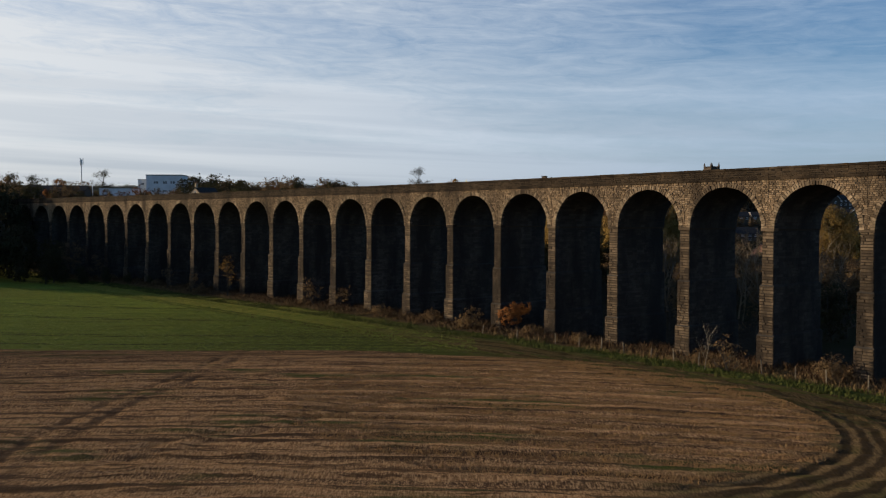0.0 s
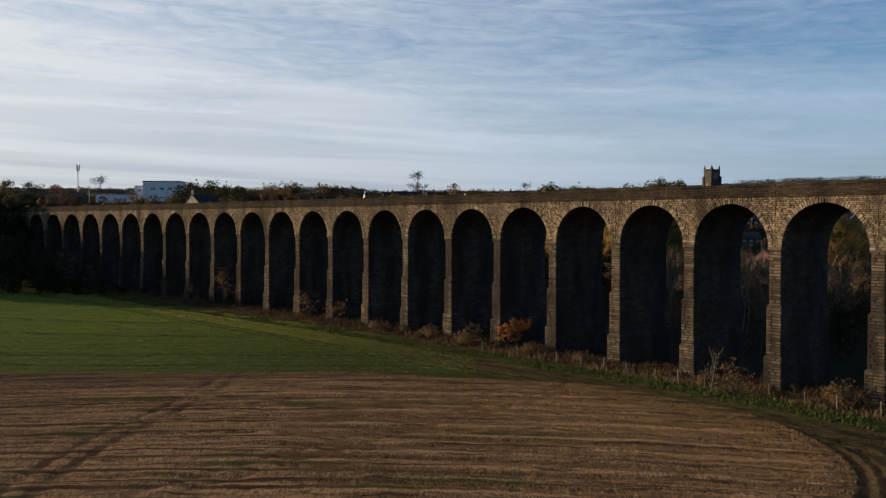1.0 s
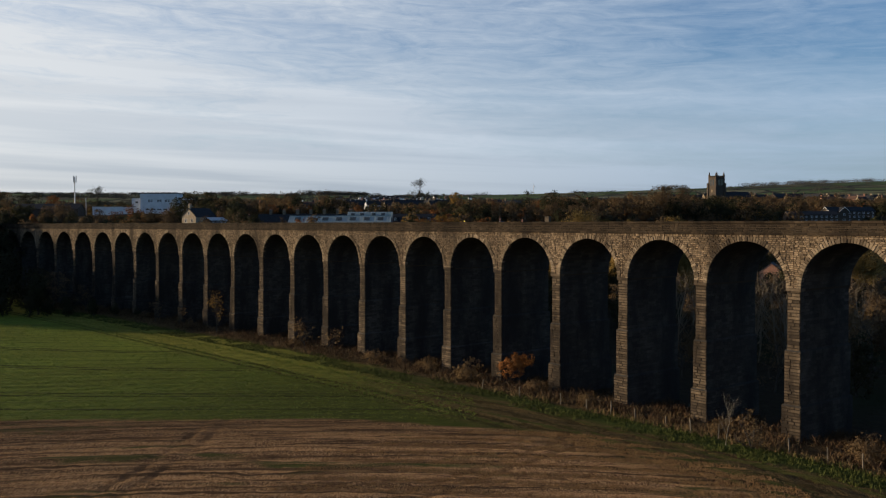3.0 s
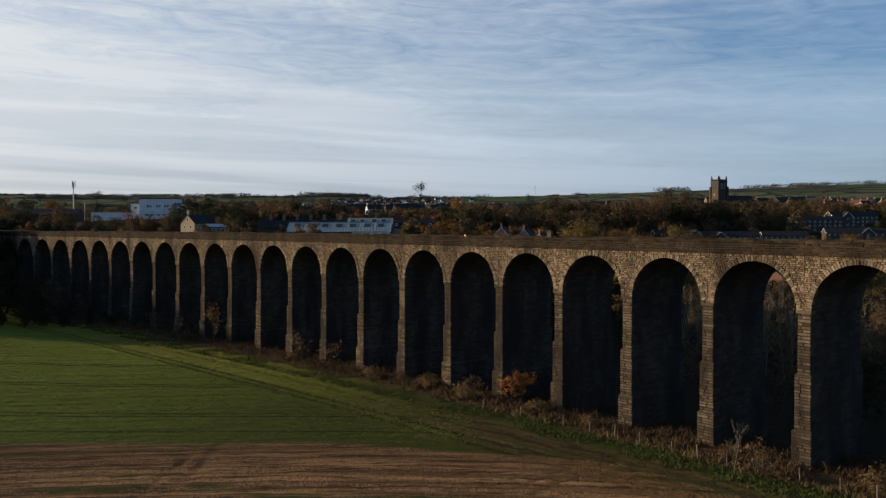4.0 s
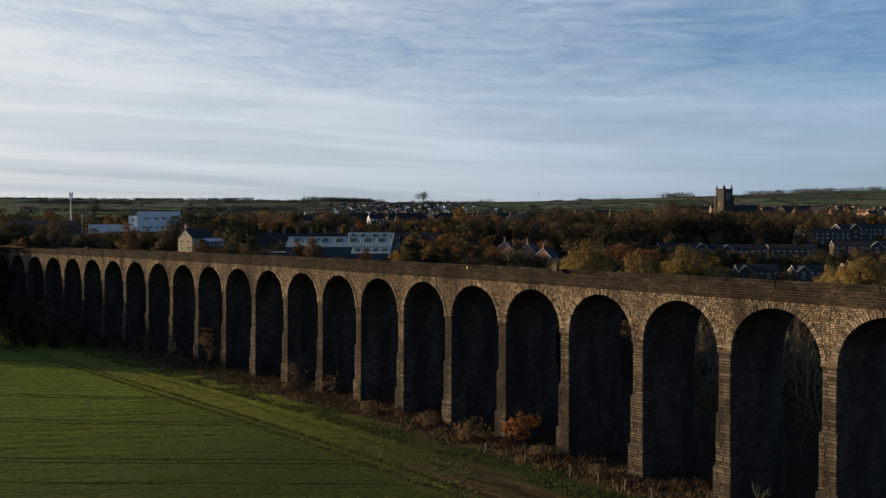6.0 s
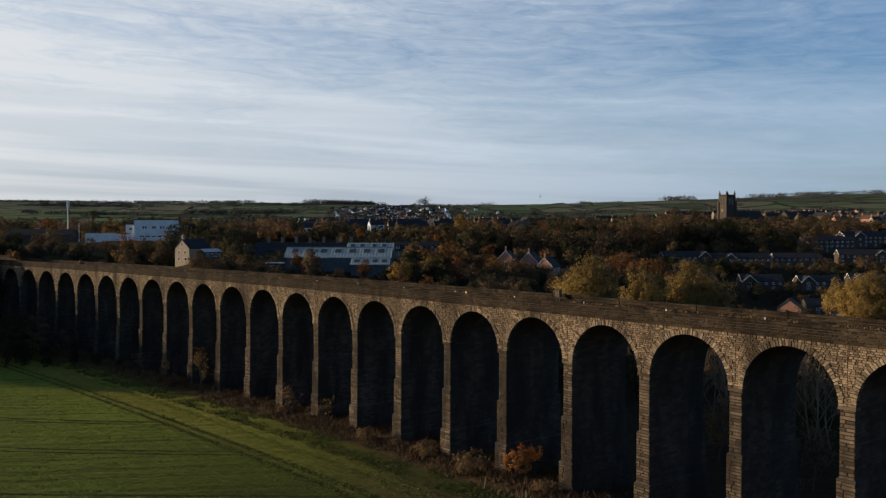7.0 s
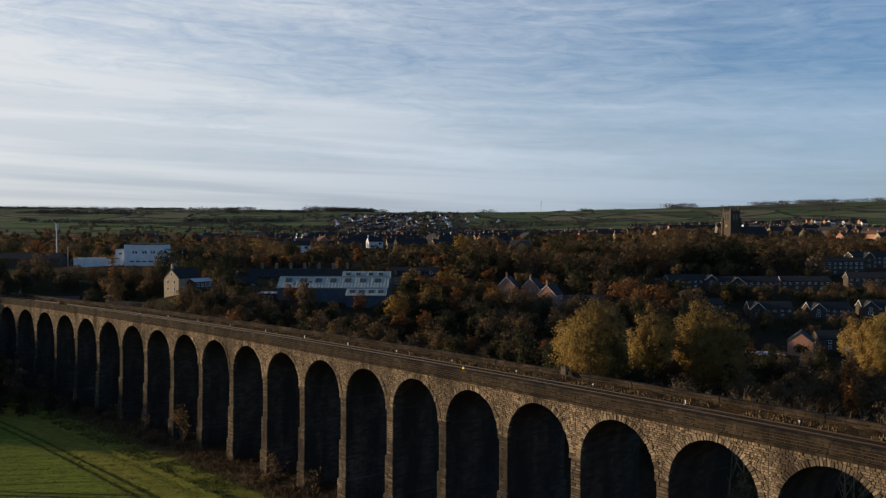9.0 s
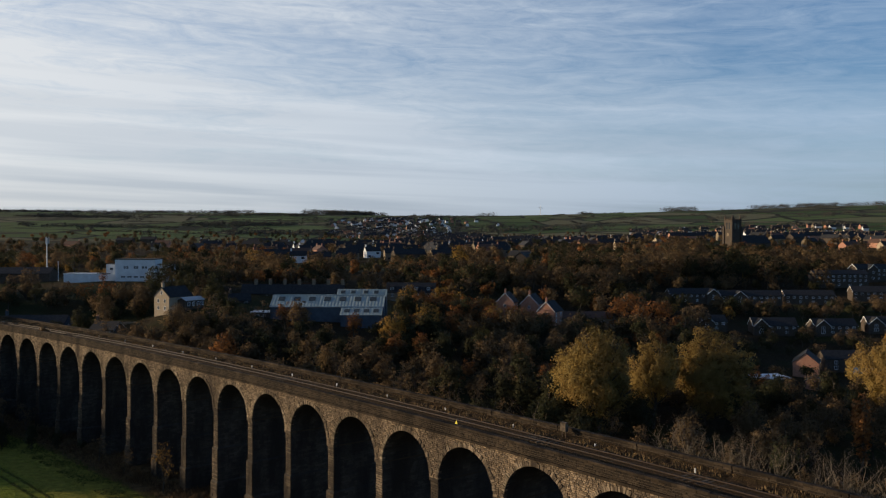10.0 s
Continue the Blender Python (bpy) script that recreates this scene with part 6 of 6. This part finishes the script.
def far_houses():
    """Streets of the town and hillside village too far off to pick apart."""
    rnd = random.Random(32)
    heaps = {"stone_walls": (Shape(), WALL["stone"]), "rendered_walls": (Shape(), WALL["render"]), "brick_walls": (Shape(), WALL["brick"]), "dark_walls": (Shape(), WALL["dark"]),
             "roofs": (Shape(), SLATE), "windows": (Shape(), FRAME), "chimneys": (Shape(), WALL["stone"])}

    def house(x, y, a, L, W, H, R, walls, lit):
        g = float(land(x, y))
        u, w, up = Vector((math.cos(a), math.sin(a), 0)), Vector((-math.sin(a), math.cos(a), 0)), Vector((0, 0, 1))
        o = Vector((x, y, g - 1)) - u * L / 2 - w * W / 2
        t = up * (H + 1)
        sh = heaps[walls][0]
        n = len(sh.v)
        sh.v += [o, o + u * L, o + u * L + w * W, o + w * W, o + t, o + t + u * L, o + t + u * L + w * W, o + t + w * W, o + t + w * W / 2 + up * R, o + t + u * L + w * W / 2 + up * R]
        sh.f += [tuple(n + q for q in f) for f in ((0, 1, 5, 4), (2, 3, 7, 6), (3, 0, 4, 8, 7), (1, 2, 6, 9, 5))]
        rs = heaps["roofs"][0]
        for side in (0, 1):
            e = o + t + (w * W if side else Vector()) + (w if side else -w) * 0.35 - up * 0.3 - u * 0.1
            rs.box(e, u * (L + 0.2), (o + t + w * W / 2 + up * (R + 0.12)) - o - t + o + t - e - u * 0.1, up * 0.25)
        for k in range(int(L // 5)):
            c = o + u * (2.5 + k * 5)
            for z in (2.0, 4.4):
                if z + 1.2 < H + 1 and rnd.random() < lit:
                    heaps["windows"][0].box(c - u * 0.55 - w * 0.06 + up * z, u * 1.1, w * 0.1, up * 1.1)
            if k % 2 == 0:
                heaps["chimneys"][0].box(c - u * 1.6 + w * (W / 2 - 0.4) + t + up * (R - 0.6), u * 0.8, w * 0.8, up * 2.1)
    # terraces in ranks that climb the valley side
    for x0, x1, y0, y1, ranks, turn in ((-150, 30, 640, 930, 9, 0.10), (-60, 90, 900, 1160, 8, -0.08), (180, 470, 820, 1080, 8, 0.06), (330, 620, 1080, 1300, 6, -0.05), (60, 230, 960, 1150, 5, 0.12)):
        for r in range(ranks):
            y = y0 + (y1 - y0) * r / ranks
            x = x0 + rnd.uniform(0, 25)
            while x < x1:
                L = rnd.choice((10, 15, 20, 30, 35))
                yy = y + (x - x0) * math.tan(turn) + rnd.uniform(-3, 3)
                if rnd.random() < 0.62 and free(x + L / 2, yy, L * 0.4):
                    across = rnd.random() < 0.25
                    house(x + L / 2, yy, turn + rnd.uniform(-.06, .06) + (1.45 if across else 0), 10 if across else L, 7.5, rnd.uniform(4.6, 5.6), 2.8, rnd.choice(("stone_walls", "brick_walls", "dark_walls", "dark_walls", "stone_walls", "rendered_walls")), 0.5)
                    BUILT.append((x + L / 2, yy, min(L, 14) * 0.45))
                x += L + rnd.uniform(2, 16)
    # the village on the hillside
    for _ in range(330):
        y = rnd.uniform(1420, 2450)
        x = rnd.gauss(-0.062, 0.036) * y
        house(x, y, rnd.choice((0.15, 1.6)) + rnd.uniform(-.3, .3), rnd.uniform(7, 13), 7.0, rnd.uniform(4, 5.2), 2.8, rnd.choice(("stone_walls", "rendered_walls", "rendered_walls", "brick_walls")), 0.3)
    for _ in range(130):
        y = rnd.uniform(1170, 1640)
        x = rnd.uniform(0.2, 0.46) * y
        house(x, y, rnd.uniform(-.3, .3) + rnd.choice((0, 0, 1.5)), rnd.uniform(8, 18), 7.0, rnd.uniform(4, 5.2), 2.8, rnd.choice(("stone_walls", "rendered_walls", "brick_walls", "dark_walls")), 0.4)
    far = empty("far_village", label="stone and rendered houses with dark roofs in streets up the distant hillside", category="houses", kind="stuff")
    for name, (sh, mat) in heaps.items():
        part(name, sh, mat, far)


far_houses()


def wood_mass(name, label, seed, areas, leaf, clumps, per, size, height, gap, drift=0.1):
    """Close-grown trees past counting: crowns of several lobes with trunks under them, as one object."""
    rnd = random.Random(seed)
    centres, hearts, trunks = [], [], Shape()
    done = collections.defaultdict(list)
    for x0, x1, y0, y1, n in areas:
        for _ in range(n):
            x, y = rnd.uniform(x0, x1), rnd.uniform(y0, y1)
            key = (int(x // 20), int(y // 20))
            near = [p for i in (-1, 0, 1) for j in (-1, 0, 1) for p in done[key[0] + i, key[1] + j]]
            if noise.noise(Vector((x * 0.018, y * 0.018, seed * 3.7))) < drift * rnd.uniform(-2.5, 1.5) or not free(x, y, 2.5) or any((x - a) ** 2 + (y - b) ** 2 < gap * gap for a, b in near):
                continue
            done[key].append((x, y))
            g, h = float(land(x, y)), rnd.uniform(*height)
            w = h * rnd.uniform(0.65, 0.95)
            lobes = [(rnd.uniform(-.28, .28) * w, rnd.uniform(-.28, .28) * w, h * rnd.uniform(.34, .78), w * rnd.uniform(.2, .34)) for _k in range(6)]
            for _k in range(clumps):
                lx, ly, lz, r = rnd.choice(lobes)
                d = Vector((rnd.gauss(0, 1), rnd.gauss(0, 1), rnd.gauss(0, 1))).normalized() * rnd.uniform(.55, 1) * r
                centres.append((x + lx + d.x, y + ly + d.y, g + lz + d.z))
                hearts.append((x + lx * .5, y + ly * .5, g + h * .42))
            trunks.tube([(x, y, g - .3), (x, y, g + h * .55)], [h * .022, h * .01], 4)
    wood = tagged(new(name), label, "trees", kind="stuff")
    part("crowns", leaf_mesh(name, seed, centres, hearts, per, 1.15, size, LEAF[leaf]), None, wood)
    part("trunks", trunks, BARK, wood)


SLOPES = ((-25.6, 127.5, 372, 500, 150), (93.4, 255, 432, 552, 95), (-272, -50, 437, 585, 150), (-280, -174, 287, 430, 50), (-75, 40, 345, 500, 70), (130, 330, 500, 620, 150), (-30, 130, 490, 600, 150), (60, 215, 540, 665, 110))
VALLEY = ((-20, 130, 225, 335, 150), (-80, 0, 235, 300, 60), (150, 300, 280, 400, 60), (-175, -100, 290, 345, 40))
FARTHER = ((153, 366, 559, 790, 170), (-101, 153, 600, 760, 120), (-356, -126, 604, 770, 130), (-101, 153, 763, 921, 60), (-551, -126, 717, 1114, 200), (-254, 595, 947, 1500, 300), (153, 527, 771, 947, 110), (-593, 255, 1144, 1560, 230))


def share(areas, f):
    return [(a, b, c, d, int(n * f)) for a, b, c, d, n in areas]


wood_mass("valley_thicket", "dense brown and grey thicket on the valley floor in shade", 40, share(VALLEY, 0.8), "brown", 60, 10, 0.27, (4, 7.5), 3.6)
wood_mass("valley_evergreens", "dark ivy and holly growing through the valley wood", 41, share(VALLEY, 0.8), "dark", 60, 10, 0.27, (4, 7.5), 3.6)
wood_mass("slope_brown_wood", "brown late-autumn wood on the valley side", 42, share(SLOPES, 1.1), "brown", 62, 9, 0.36, (5, 8.5), 4.5)
RIDGE = ((0, 75, 392, 428, 110), (-125, -45, 384, 428, 90), (170, 300, 470, 560, 130))
CREST = ((45, 175, 440, 505, 220),)
wood_mass("ridge_brown_wood", "tall brown leaf-shedding wood along the crest of the valley side", 50, share(RIDGE, 0.8), "brown", 90, 10, 0.33, (10, 14), 5.0)
wood_mass("crest_brown_wood", "tall russet-brown wood below the church", 53, share(CREST, 0.8), "brown", 100, 11, 0.33, (13.5, 18), 5.0, 0.05)
wood_mass("crest_dark_wood", "tall dark trees in the wood below the church", 54, share(CREST, 0.4), "dark", 100, 11, 0.33, (12, 16), 5.0, 0.05)
wood_mass("ridge_dark_wood", "tall dark ivy-clad trees along the crest of the valley side", 51, share(RIDGE, 0.5), "dark", 90, 10, 0.33, (9, 13), 5.0)
wood_mass("orange_belt", "belt of orange and russet trees below the brick houses", 52, ((0, 92, 316, 347, 75), (-22, 10, 318, 340, 16)), "orange", 70, 12, 0.27, (5.5, 9), 4.0, 0.03)
wood_mass("slope_dark_wood", "dark evergreen trees in the wood on the valley side", 43, share(SLOPES, 0.7), "dark", 62, 9, 0.36, (5, 8.5), 4.5)
wood_mass("slope_orange_wood", "orange autumn trees dotted through the valley side", 44, share(SLOPES, 0.25), "orange", 62, 9, 0.34, (5, 8), 4.5)
wood_mass("golden_spinney", "golden and orange birches round the white building", 48, ((-250, -100, 375, 450, 130), (-130, -60, 400, 440, 50)), "gold", 60, 9, 0.32, (4.5, 8), 4.0)
wood_mass("distant_brown_trees", "brown autumn trees between the houses of the distant town", 45, share(FARTHER, 0.64), "brown", 44, 6, 0.55, (5, 9), 5.0)
wood_mass("distant_dark_trees", "dark evergreen trees in the distant town", 46, share(FARTHER, 0.28), "dark", 44, 6, 0.55, (5, 9), 5.0)
wood_mass("distant_orange_trees", "orange autumn trees dotted through the distant town", 47, share(FARTHER, 0.09), "orange", 44, 6, 0.5, (4.5, 7.5), 5.0)

# ---- along the foot of the viaduct ----
def near_point(q, d):
    """Ground place q bays along, d metres out from the near face."""
    k = math.floor(q)
    o, u, w, up = bay_frame(k)
    p = o + u * ((q - k) * PITCH) - w * d
    return p.x, p.y


place(make_tree("bare_sapling", 101, 6.6, 4.2, None, "slim bare pale-barked sapling beside the fence", levels=5, low=0.3, bark=PALE, many=4, thick=0.009), 26.5, 88.5)
place(make_tree("brown_shrub", 102, 4.6, 4.8, "brown", "brown leafless shrub at the pier foot", 60, 6, 0.14, 0.05, 4, 0.5, twiggy=True, category="shrub"), 28.8, 87.4)
place(make_tree("rusty_shrub", 103, 3.4, 5.0, "brown", "rust-brown bushy shrub at the arch foot", 120, 8, 0.12, 0.04, 3, 0.5, category="shrub"), 37.3, 83.5)
place(make_tree("orange_beech", 104, 5.6, 5.6, "orange", "small beech tree with bright orange leaves", 120, 26, 0.13, 0.30, 3, 0.55), 10, 121.4)
place(make_tree("green_shrub", 105, 4.2, 5.0, "brown", "olive-brown bramble shrub between piers", 120, 9, 0.13, 0.04, 3, 0.55, category="shrub"), 3.9, 123.4)
place(make_tree("bare_shrub", 106, 6.5, 6.0, "brown", "dark bare thorn shrub beside pier", 70, 5, 0.16, 0.08, 4, 0.7, twiggy=True, category="shrub"), -23.1, 156.6)
place(make_tree("bare_shrub", 107, 4.8, 4.4, "brown", "low bare thorn shrub beside pier", 60, 5, 0.15, 0.06, 4, 0.6, twiggy=True, category="shrub"), -18, 151.2)
place(make_tree("golden_birch", 108, 11.0, 4.6, "gold", "slender birch with sparse golden-orange leaves", 90, 5, 0.13, 0.1, 4, 0.7, twiggy=True, bark=BARK), -43.2, 175.2)
place(make_tree("bare_shrub", 109, 5.5, 4.5, "brown", "thin bare shrub at the field edge", 50, 4, 0.16, 0.06, 4, 0.6, twiggy=True, category="shrub"), -54, 187.6)
place(make_tree("bare_shrub", 110, 6.0, 4.5, "brown", "thin bare shrub in the arch opening", 50, 4, 0.16, 0.06, 4, 0.6, twiggy=True, category="shrub"), -61.6, 195.2)
low_shrub = make_tree("bramble_shrub", 115, 3.0, 4.2, "brown", "low brown bramble shrub at the pier foot", 90, 10, 0.12, 0.03, 3, 0.5, category="shrub")
for i in range(22):
    x, y = near_point(rr.uniform(-2, 17), rr.uniform(0.5, 4.2))
    (place if i == 0 else again)(low_shrub, x, y, rr.uniform(0, 360), rr.uniform(0.45, 1.0))["group"] = "bramble shrubs along the viaduct"
place(make_tree("orange_sapling", 111, 3.2, 2.2, "orange", "orange sapling growing on the viaduct parapet", 60, 7, 0.2, 0.1, 3, 0.35), 0, 0).matrix_world = Matrix.Translation(on_deck(20.3, 0.5)[0] + Vector((0, 0, 0.4)))
place(make_tree("deck_shrub", 112, 1.8, 2.6, "brown", "small brown shrub growing on the viaduct deck", 60, 6, 0.16, 0.05, 3, 0.3, category="shrub"), 0, 0).matrix_world = Matrix.Translation(on_deck(16.9, 0.9)[0])


def fence():
    rnd = random.Random(6)
    f = empty("field_fence", label="line of weathered wooden fence posts along the field edge", category="fence")
    post = Shape().box((-0.05, -0.05, -0.4), (0.10, 0, 0), (0, 0.10, 0), (0, 0, 1.55))
    post.v[4:8] = [v + Vector((0, 0, dz)) for v, dz in zip(post.v[4:8], (0.05, 0, 0.03, 0.07))]
    me = post.mesh("post", material("weathered_post", (0.3, 0.26, 0.2), 0.9, plain_look((0.10, 0.082, 0.06), (0.24, 0.20, 0.15), 3.0)))
    q = -2.6
    while q < 4.2:
        x, y = near_point(q, 5.7 + 0.3 * math.sin(q * 2.1))
        ob = new("post", me)
        h = rnd.uniform(0.95, 1.35)
        ob.matrix_world = pose(x, y, float(land(x, y)), rnd.uniform(-7, 7), rnd.uniform(-7, 7), rnd.uniform(0, 90)) @ Matrix.Diagonal((1, 1, h, 1))
        ob.parent = f
        q += rnd.choice((0.3, 0.34, 0.38, 0.62))


fence()


def tufts(name, label, count, where, height, width, mat, seed, blades=4, lean=0.35):
    rnd = random.Random(seed)
    v, f = [], []
    pts = [where(rnd) for _ in range(count)]
    gz = land([p[0] for p in pts], [p[1] for p in pts])
    for (x, y), z in zip(pts, gz):
        h = rnd.uniform(*height)
        for _ in range(blades):
            a = rnd.uniform(0, 6.283)
            ca, sa = math.cos(a), math.sin(a)
            ox, oy = x + rnd.uniform(-.2, .2), y + rnd.uniform(-.2, .2)
            w = width * rnd.uniform(0.6, 1.3)
            l = h * rnd.uniform(0.1, lean) * 2
            hh = h * rnd.uniform(0.6, 1.1)
            b = rnd.uniform(0, 6.283)
            n = len(v)
            v += [(ox - ca * w, oy - sa * w, z - 0.05), (ox + ca * w, oy + sa * w, z - 0.05), (ox + math.cos(b) * l, oy + math.sin(b) * l, z + hh)]
            f.append((n, n + 1, n + 2))
    tagged(new(name, mesh_of(name, v, f, mat)), label, "vegetation", kind="stuff")


def blade_look(a, b):
    def make(N, p, geo):
        return N.mix(geo.outputs["Random Per Island"], N.mix(N.noise(p, 0.3, 3.0), a, b), b), None, 0
    return make


DRY = material("dry_grass", (0.2, 0.14, 0.07), 0.9, blade_look((0.07, 0.046, 0.022), (0.20, 0.135, 0.066)), spec=0.1)
BRACKEN = material("dead_bracken", (0.1, 0.06, 0.03), 0.9, blade_look((0.03, 0.02, 0.012), (0.105, 0.064, 0.034)), spec=0.1)
GRASS = material("rough_green_grass", (0.07, 0.1, 0.02), 0.85, blade_look((0.040, 0.052, 0.011), (0.085, 0.096, 0.022)), spec=0.15)
STRAW = material("cut_straw", (0.35, 0.25, 0.13), 0.85, blade_look((0.10, 0.056, 0.025), (0.36, 0.22, 0.10)), spec=0.15)


def strip(d0, d1, q0=-3.5, q1=19.0, clump=0.0):
    def where(rnd):
        while True:
            x, y = near_point(rnd.uniform(q0, q1), rnd.uniform(d0, d1))
            if noise.noise(Vector((x * 0.22, y * 0.22, 3.0))) > clump - 0.45 * rnd.random():
                return x, y
    return where


tufts("dry_grass", "tall dry brown grass along the viaduct foot", 7500, strip(-0.5, 6.4, clump=0.05), (0.25, 0.75), 0.045, DRY, 1)
tufts("dead_bracken", "tangled dead bracken and brambles under the arches", 6500, strip(-7.0, 4.6, clump=0.1), (0.35, 1.1), 0.07, BRACKEN, 2, 5, 0.6)
tufts("verge_grass", "rough green verge grass beside the fence", 9000, strip(5.0, 11.0, clump=0.05), (0.12, 0.38), 0.05, GRASS, 3)


def stubble_at(rnd):
    while True:
        x, y = rnd.uniform(-56, 42), rnd.uniform(42, 98)
        r = (y + 0.0024 * x * x + 1.2 * math.sin(x * 0.05)) / 1.35
        if off_face(x, y) > 14 and abs(r - round(r)) < 0.42 and math.hypot(x - 8, (y - 68) * 0.8) < 20:
            return x, y


tufts("stubble", "short cut straw stubble in drilled rows", 90000, stubble_at, (0.04, 0.12), 0.03, STRAW, 4, 2, 0.3)


def crop_at(rnd):
    while True:
        x, y = rnd.uniform(-125, 4), rnd.uniform(98.5, 204)
        if off_face(x, y) > 11 and x > -0.62 * y:
            return x, y


CROP = material("young_crop_blades", (0.1, 0.14, 0.02), 0.7, blade_look((0.10, 0.145, 0.02), (0.17, 0.205, 0.030)), spec=0.2)
tufts("crop", "young green winter crop in drilled rows", 60000, crop_at, (0.05, 0.11), 0.06, CROP, 9, 2, 0.9)


def deck_weeds():
    """Dead grass and low weeds over the ballast and along the foot of the parapets."""
    rnd = random.Random(12)
    v, f = [], []
    for _ in range(9000):
        d = rnd.choice((rnd.uniform(0.5, 2.6), rnd.uniform(6.2, 8.5), rnd.uniform(6.4, 8.5)))
        p, _a = on_deck(rnd.uniform(FIRST, LAST - 0.01), d)
        if noise.noise(Vector((p.x * 0.3, p.y * 0.3, 5.0))) < -0.15:
            continue
        for _k in range(3):
            a, h, l = rnd.uniform(0, 6.283), rnd.uniform(0.08, 0.34), rnd.uniform(0, 0.2)
            n, ox, oy = len(v), p.x + rnd.uniform(-.25, .25), p.y + rnd.uniform(-.25, .25)
            v += [(ox - math.cos(a) * 0.06, oy - math.sin(a) * 0.06, p.z - 0.12), (ox + math.cos(a) * 0.06, oy + math.sin(a) * 0.06, p.z - 0.12), (ox + math.cos(a + 2) * l, oy + math.sin(a + 2) * l, p.z + h)]
            f.append((n, n + 1, n + 2))
    tagged(new("deck_weeds", mesh_of("deck_weeds", v, f, DRY)), "dead brown grass and weeds over the trackbed", "vegetation", kind="stuff")


deck_weeds()
